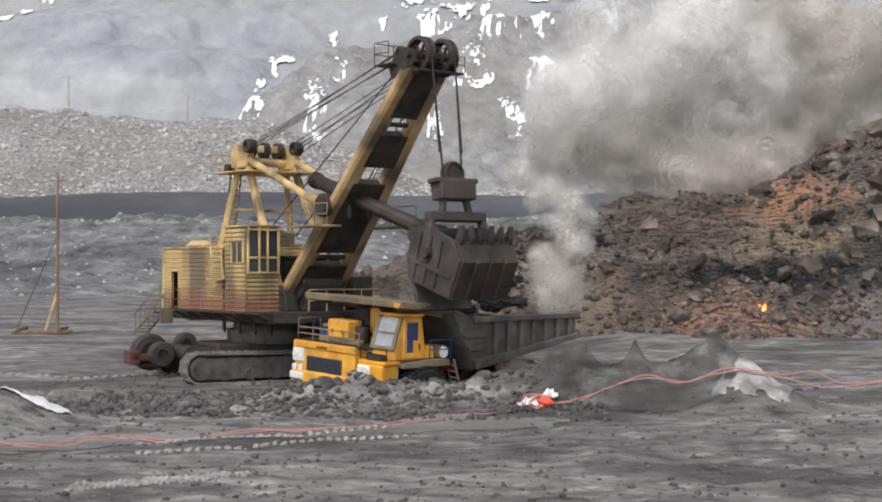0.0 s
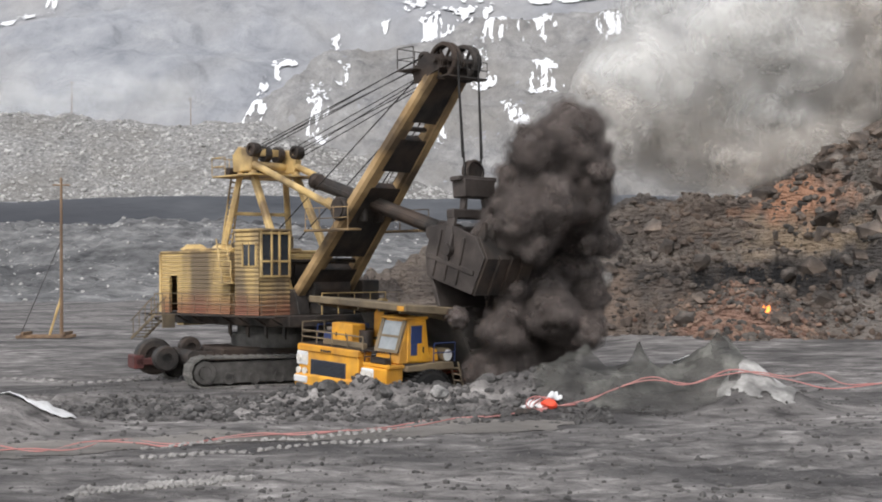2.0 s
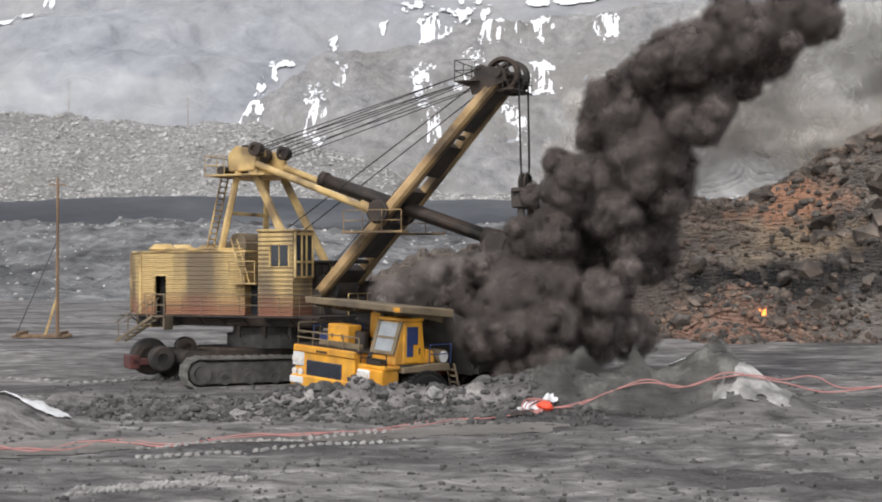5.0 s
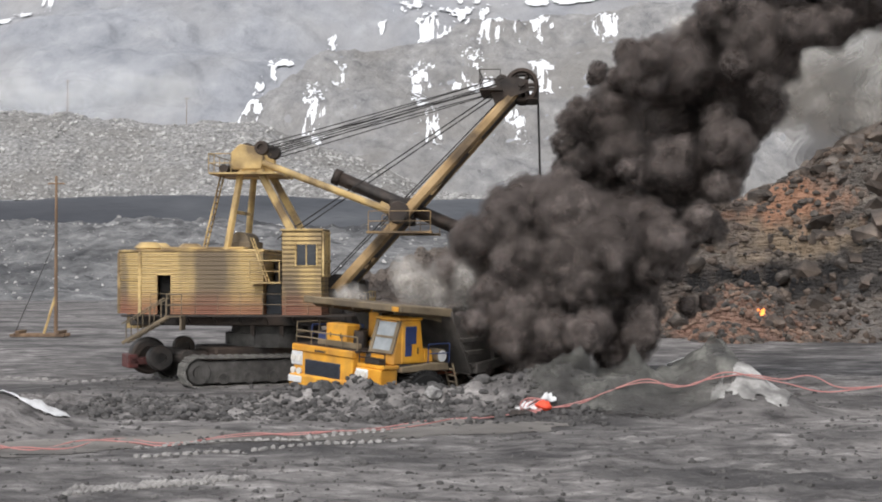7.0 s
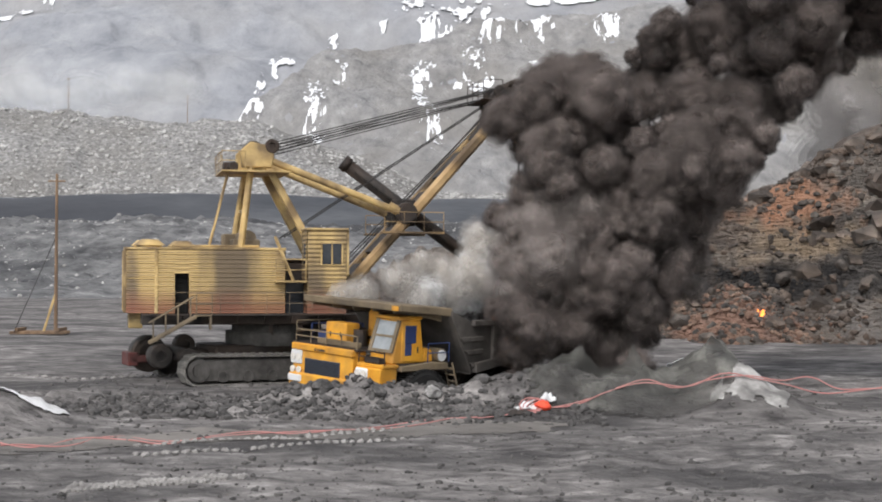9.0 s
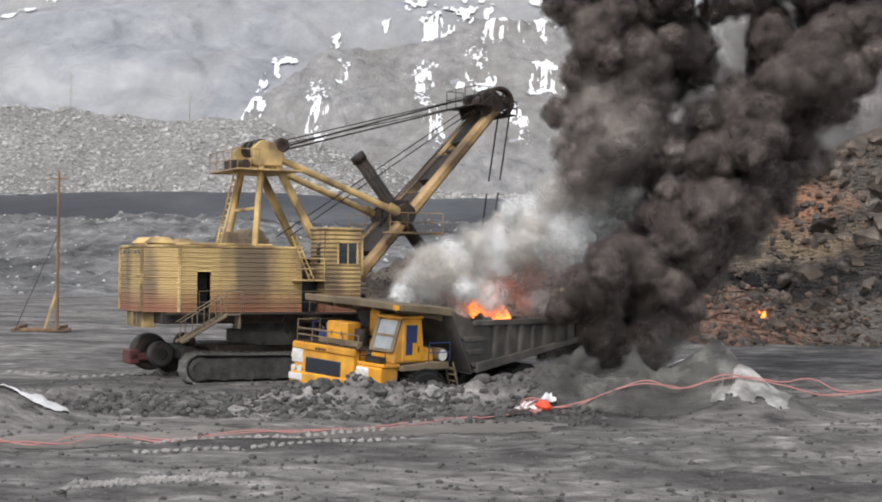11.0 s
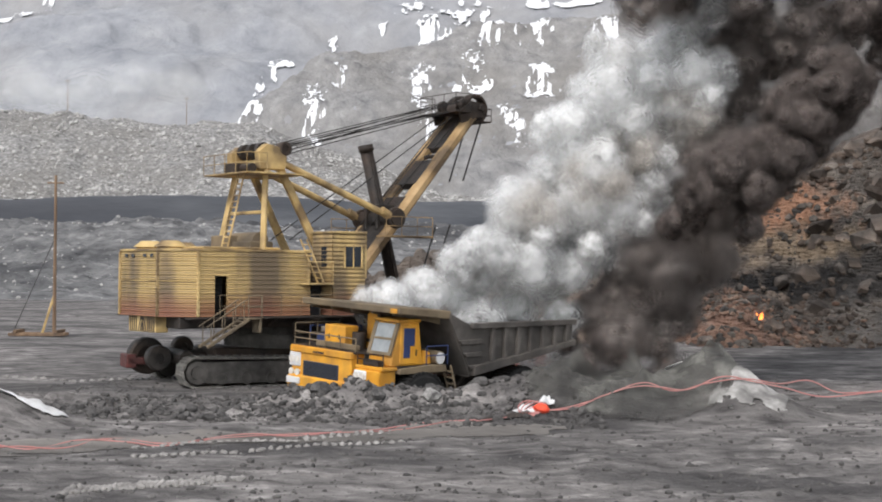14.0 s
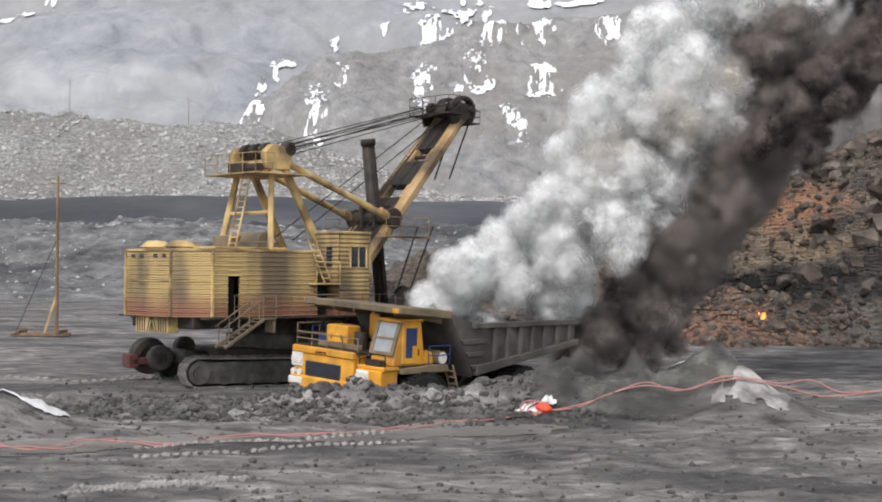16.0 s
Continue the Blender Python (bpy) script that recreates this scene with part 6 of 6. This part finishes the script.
def patch(name, x0, y0, w, d, turn, material, label, category, lift=0.07, cut=0.0, seed=1, crumple=0.05):
    """A crumpled thin sheet that lies on the ground, with its own thickness."""
    n = 40
    u, v = np.meshgrid(np.linspace(-1, 1, n), np.linspace(-1, 1, n))
    c, s = math.cos(radians(turn)), math.sin(radians(turn))
    xs, ys = x0 + u * w / 2 * c - v * d / 2 * s, y0 + u * w / 2 * s + v * d / 2 * c
    ob = sheet(name, xs, ys, lambda x, y: np.maximum(ground_z(x, y), tent_z(x, y) if 3 < x0 < 10 else -9) + lift + crumple * fbm(x, y, 0.45, 3, seed),
               material, label, lambda x, y: 0.95 - np.maximum(np.abs(u), np.abs(v)) ** 4 - 0.35 * u * u + 0.5 * fbm(x, y, 0.5, 3, seed + 3) > cut)
    md = ob.modifiers.new("thickness", "SOLIDIFY")
    md.thickness = 0.02
    return tagged(ob, category=category)


patch("plastic_sheet", -14.55, 47.3, 3.6, 0.75, -16, WHITEP, "crumpled dirty white plastic sheet on the mound", "plastic sheet", 0.1, -0.1, 5, 0.1)
patch("plastic_scrap", 3.55, 51.0, 1.9, 0.35, 32, WHITEP, "twisted white plastic strip beside the net", "plastic scrap", 0.12, -0.1, 6, 0.1)
patch("plastic_scrap", 3.2, 50.4, 0.7, 0.5, 10, WHITEP, "small white plastic scrap beside the net", "plastic scrap", 0.1, -0.1, 7, 0.08)
patch("ash_patch", 12.0, 51.9, 3.4, 3.0, -24, CHALK, "pale ash crust over the mound's end", "ash", 0.06, 0.4, 8, 0.05)
patch("ash_patch", 11.3, 52.7, 1.0, 1.9, 20, CHALK, "pale ash streak down the mound", "ash", 0.05, 0.2, 9, 0.05)
patch("plastic_scrap", 9.35, 54.2, 0.8, 0.5, 10, WHITEP, "white plastic scrap on the mound", "plastic scrap", 0.12, -0.2, 10, 0.06)
patch("timber_scrap", 2.2, 49.6, 2.3, 0.4, 8, DARK, "dark flat board lying on the ground", "board", 0.06, -0.5, 14, 0.03)

bm = B()
bmesh.ops.create_icosphere(bm, subdivisions=4, radius=0.3)
for v in bm.verts:
    v.co *= 1 + 0.25 * noise.noise(v.co * 4) + 0.1 * noise.noise(v.co * 11)
    v.co.z *= 0.62
bag = finish("bag", bm, BAGM, None, True)
bag.matrix_basis = pose(3.8, 50.3, float(ground_z(3.8, 50.3)) + 0.2)
tagged(bag, "crumpled bright red-orange bag on the ground", "bag")


def cord(points, radius, label, lift=0.04, seed=1):
    """A slack cord that follows the ground."""
    rnd = random.Random(seed)
    ys = np.linspace(28, 72, 1800)
    pts = []
    for px, py in points:
        x = (px - 784) / 2413 * ys
        z = ground_z(x, ys)
        inside = (x > 3.4) & (x < 12.6) & (ys > 50.6) & (ys < 55.5)
        z = np.where(inside, np.maximum(z, tent_z(x, ys)), z)
        d = z - (5.4 + (480 - py) / 2413 * ys)
        i = min(int(np.argmax(d > 0)), int(np.argmax(ys > 51.6)))
        pts.append(Vector((x[i], ys[i], 5.4 + (480 - py) / 2413 * ys[i] + lift)))
    cu = bpy.data.curves.new("cord", "CURVE")
    cu.dimensions, cu.bevel_depth, cu.bevel_resolution = "3D", radius, 2
    sp = cu.splines.new("BEZIER")
    sp.bezier_points.add(len(pts) - 1)
    for p, q in zip(sp.bezier_points, pts):
        p.co = q
        p.handle_left_type = p.handle_right_type = "AUTO"
    ob = new("cord", cu)
    cu.materials.append(CORDM)
    return tagged(ob, label, "cord", "pink cords on the ground")


cord([(-20, 790), (60, 802), (150, 785), (230, 788), (300, 794), (370, 782), (450, 772), (520, 775), (600, 768), (680, 762), (760, 750), (850, 744)], 0.026, "faded pink cord lying slack over the coal ground")
cord([(-20, 800), (40, 797), (110, 800), (200, 782), (300, 790), (420, 778), (560, 770), (700, 764), (800, 747)], 0.022, "faded pink cord lying slack over the coal ground", seed=2)
cord([(850, 746), (900, 740), (950, 728), (1020, 722), (1080, 698), (1140, 682), (1180, 684), (1220, 688), (1290, 664), (1340, 672), (1400, 684), (1460, 698), (1520, 694), (1590, 684)], 0.026, "pink cord draped across the net and mound")
cord([(960, 730), (1030, 716), (1100, 690), (1150, 676), (1200, 690), (1260, 676), (1330, 668), (1390, 676), (1440, 670), (1490, 690), (1540, 690), (1590, 688)], 0.024, "pink cord draped across the net and mound", seed=3)


for k in range(4):
    cu = bpy.data.curves.new("coil", "CURVE")
    cu.dimensions, cu.bevel_depth, cu.bevel_resolution = "3D", 0.022, 2
    sp = cu.splines.new("BEZIER")
    sp.bezier_points.add(7)
    sp.use_cyclic_u = True
    for i, bp in enumerate(sp.bezier_points):
        a = math.pi * i / 4
        bp.co = (3.35 + 0.1 * k + (0.42 - 0.03 * k) * math.cos(a), 50.2 + 0.2 * math.sin(a) + 0.05 * k, float(ground_z(3.4, 50.2)) + 0.28 + (0.26 - 0.03 * k) * math.sin(a + 0.3 * k))
        bp.handle_left_type = bp.handle_right_type = "AUTO"
    cu.materials.append(CORDM)
    tagged(new("cord_coil", cu), "loose coil of pink cord beside the bag", "cord", "pink cords on the ground")


# ---- poles ----
def pole(m, h, label, r=0.16, brace=True):
    top = thing("utility_pole", m, label, "utility pole", "utility poles")
    bm = B()
    rod(bm, (0, 0, -0.3), (0, 0, h), r, r * 0.65, 12)
    part("shaft", bm, POLEM, top, "weathered ochre-brown wooden shaft")
    bm = B()
    beam(bm, (-0.7, 0, h - 0.6), (0.7, 0, h - 0.6), 0.1, 0.12)
    part("crossarm", bm, POLEM, top)
    if brace:
        bm = B()
        beam(bm, (-0.9, -0.5, 0), (0, 0, 3.4), 0.16, 0.18)
        part("brace", bm, YELLOW, top, "yellow-ochre wooden brace")
        bm = B()
        rod(bm, (0.05, 0, h * 0.62), (-3.0, -1.2, 0.2), 0.03, seg=6)
        part("guy_wire", bm, ROPE, top)
        bm = B()
        for k in range(3):
            beam(bm, (-3.4, -1 + 0.8 * k, 0.15), (1.0, -1 + 0.8 * k, 0.15), 0.25, 0.25)
        beam(bm, (-2.8, -1.3, 0.4), (-2.8, 1.1, 0.4), 0.25, 0.25)
        beam(bm, (0.5, -1.3, 0.4), (0.5, 1.1, 0.4), 0.25, 0.25)
        part("sledge", bm, POLEM, top, "heavy timber sledge under the pole")
    return top


pole(pose(-31.2, 110.0, float(ground_z(-31.2, 110.0))), 13.0, "weathered wooden utility pole on a timber sledge")
for px, h in ((119, 11), (331, 9)):
    x = (px - 784) / 2413 * 433
    pole(pose(x, 433, float(spoil_z(np.array([x]), np.array([433.0]))[0])), h, "thin far power pole on the spoil crest", 0.12, False)

# ---- the load ----
bm = B()
bmesh.ops.create_grid(bm, x_segments=50, y_segments=40, size=1)
for v in bm.verts:
    x, y = v.co.x, v.co.y
    e = max(abs(x), abs(y))
    h = 0.9 * (1 - x * x * 0.7) * (1 - y * y) + 0.22 * noise.noise(Vector((x * 6, y * 6, 2))) + 0.1 * noise.noise(Vector((x * 17, y * 17, 2)))
    v.co = Vector((-2.2 + 3.2 * x, 2.95 * y, 3.55 + h * (1 - e ** 6)))
load = finish("coal_load", bm, COAL, None)
load.matrix_basis = TRUCK.copy()
tagged(load, "smoking black coal heaped in the truck's body", "coal", kind="stuff")
rl = random.Random(12)
LUMPS = []
CO = []
for i in range(4):
    me = rock_mesh(90 + i, 3, 0.4, 0.8)
    me.materials.append(COAL)
    CO.append(me)
for i in range(46):
    s = rl.uniform(0.18, 0.5)
    a = Vector((rl.uniform(-4.2, 0.4), rl.uniform(-2.2, 2.4), 0))
    ob = new("coal_lump", rl.choice(CO))
    ob.scale = (s, s * 0.9, s * 0.8)
    tagged(ob, "black coal lump tumbling into the truck", "coal", "falling coal")
    z0, z1 = rl.uniform(3.9, 6.2), 3.75 + 0.5 * (1 - (a.y / 2.8) ** 2)
    z0 = max(z0, z1)
    rows = []
    drop = min(1.0, 0.25 + math.sqrt(max(0, z0 - z1)) * 0.55)
    for k in range(5):
        f = k / 4
        rows.append((round(drop * f, 2), TRUCK @ pose(a.x, a.y, z0 + (z1 - z0) * f * f, 80 * f, 50 * f, i * 40)))
    rows.append((16, rows[-1][1]))
    LUMPS.append((ob, rows))

FIRE = flame(pose(21.4, 91.0, float(heap_z(np.array([21.4]), np.array([91.0]))[0]) - 0.05), 0.4, "small orange flame in the smouldering heap")
p = TRUCK @ Vector((-2.9, 0.4, 3.9))
LOADFIRE = flame(pose(p.x, p.y, p.z), 1.2, "orange flames licking out of the burning load")


# ---- movement ----
def motions():
    walk(DECK, [(t, pose(0, 0, 0, 0, 0, a)) for t, a in SLEW])
    rows, bails, falls = [], [], []
    tip = Vector(TIP)
    for t, dip, reach in CROWD:
        b = radians(dip)
        m = pose(SADDLE[0] + reach * math.cos(b), 0, SADDLE[1] + 0.35 + reach * math.sin(b), 0, -dip, 0)
        rows.append((t, m))
        pivot = m @ Vector((6.6, 0, -0.3))
        d = (tip + Vector((0.75, 0, 0)) - pivot)
        a = math.degrees(math.atan2(d.x, d.z))
        bails.append((t, pose(*pivot, 0, a, 0)))
        falls.append((t, pose(tip.x + 0.75, 0, tip.z, 0, a, 0)))
    walk(HANDLE, rows)
    walk(DIPPER, rows)
    walk(BAIL, bails)
    walk(FALL, falls)
    for ob, r in PUFFS + LUMPS:
        walk(ob, r)
    q = p - Vector((0, 0, 1.4))
    walk(LOADFIRE, [(0, pose(*q)), (7.0, pose(*q)), (10.5, pose(*p)), (11.5, pose(p.x, p.y, p.z + 0.35, 0, 0, 20)), (12.5, pose(p.x + 0.2, p.y, p.z + 0.1, 0, 0, 45)),
                    (13.4, pose(p.x, p.y, p.z - 0.4, 0, 0, 70)), (14.2, pose(*q, 0, 0, 90)), (16, pose(*q, 0, 0, 90))])


motions()
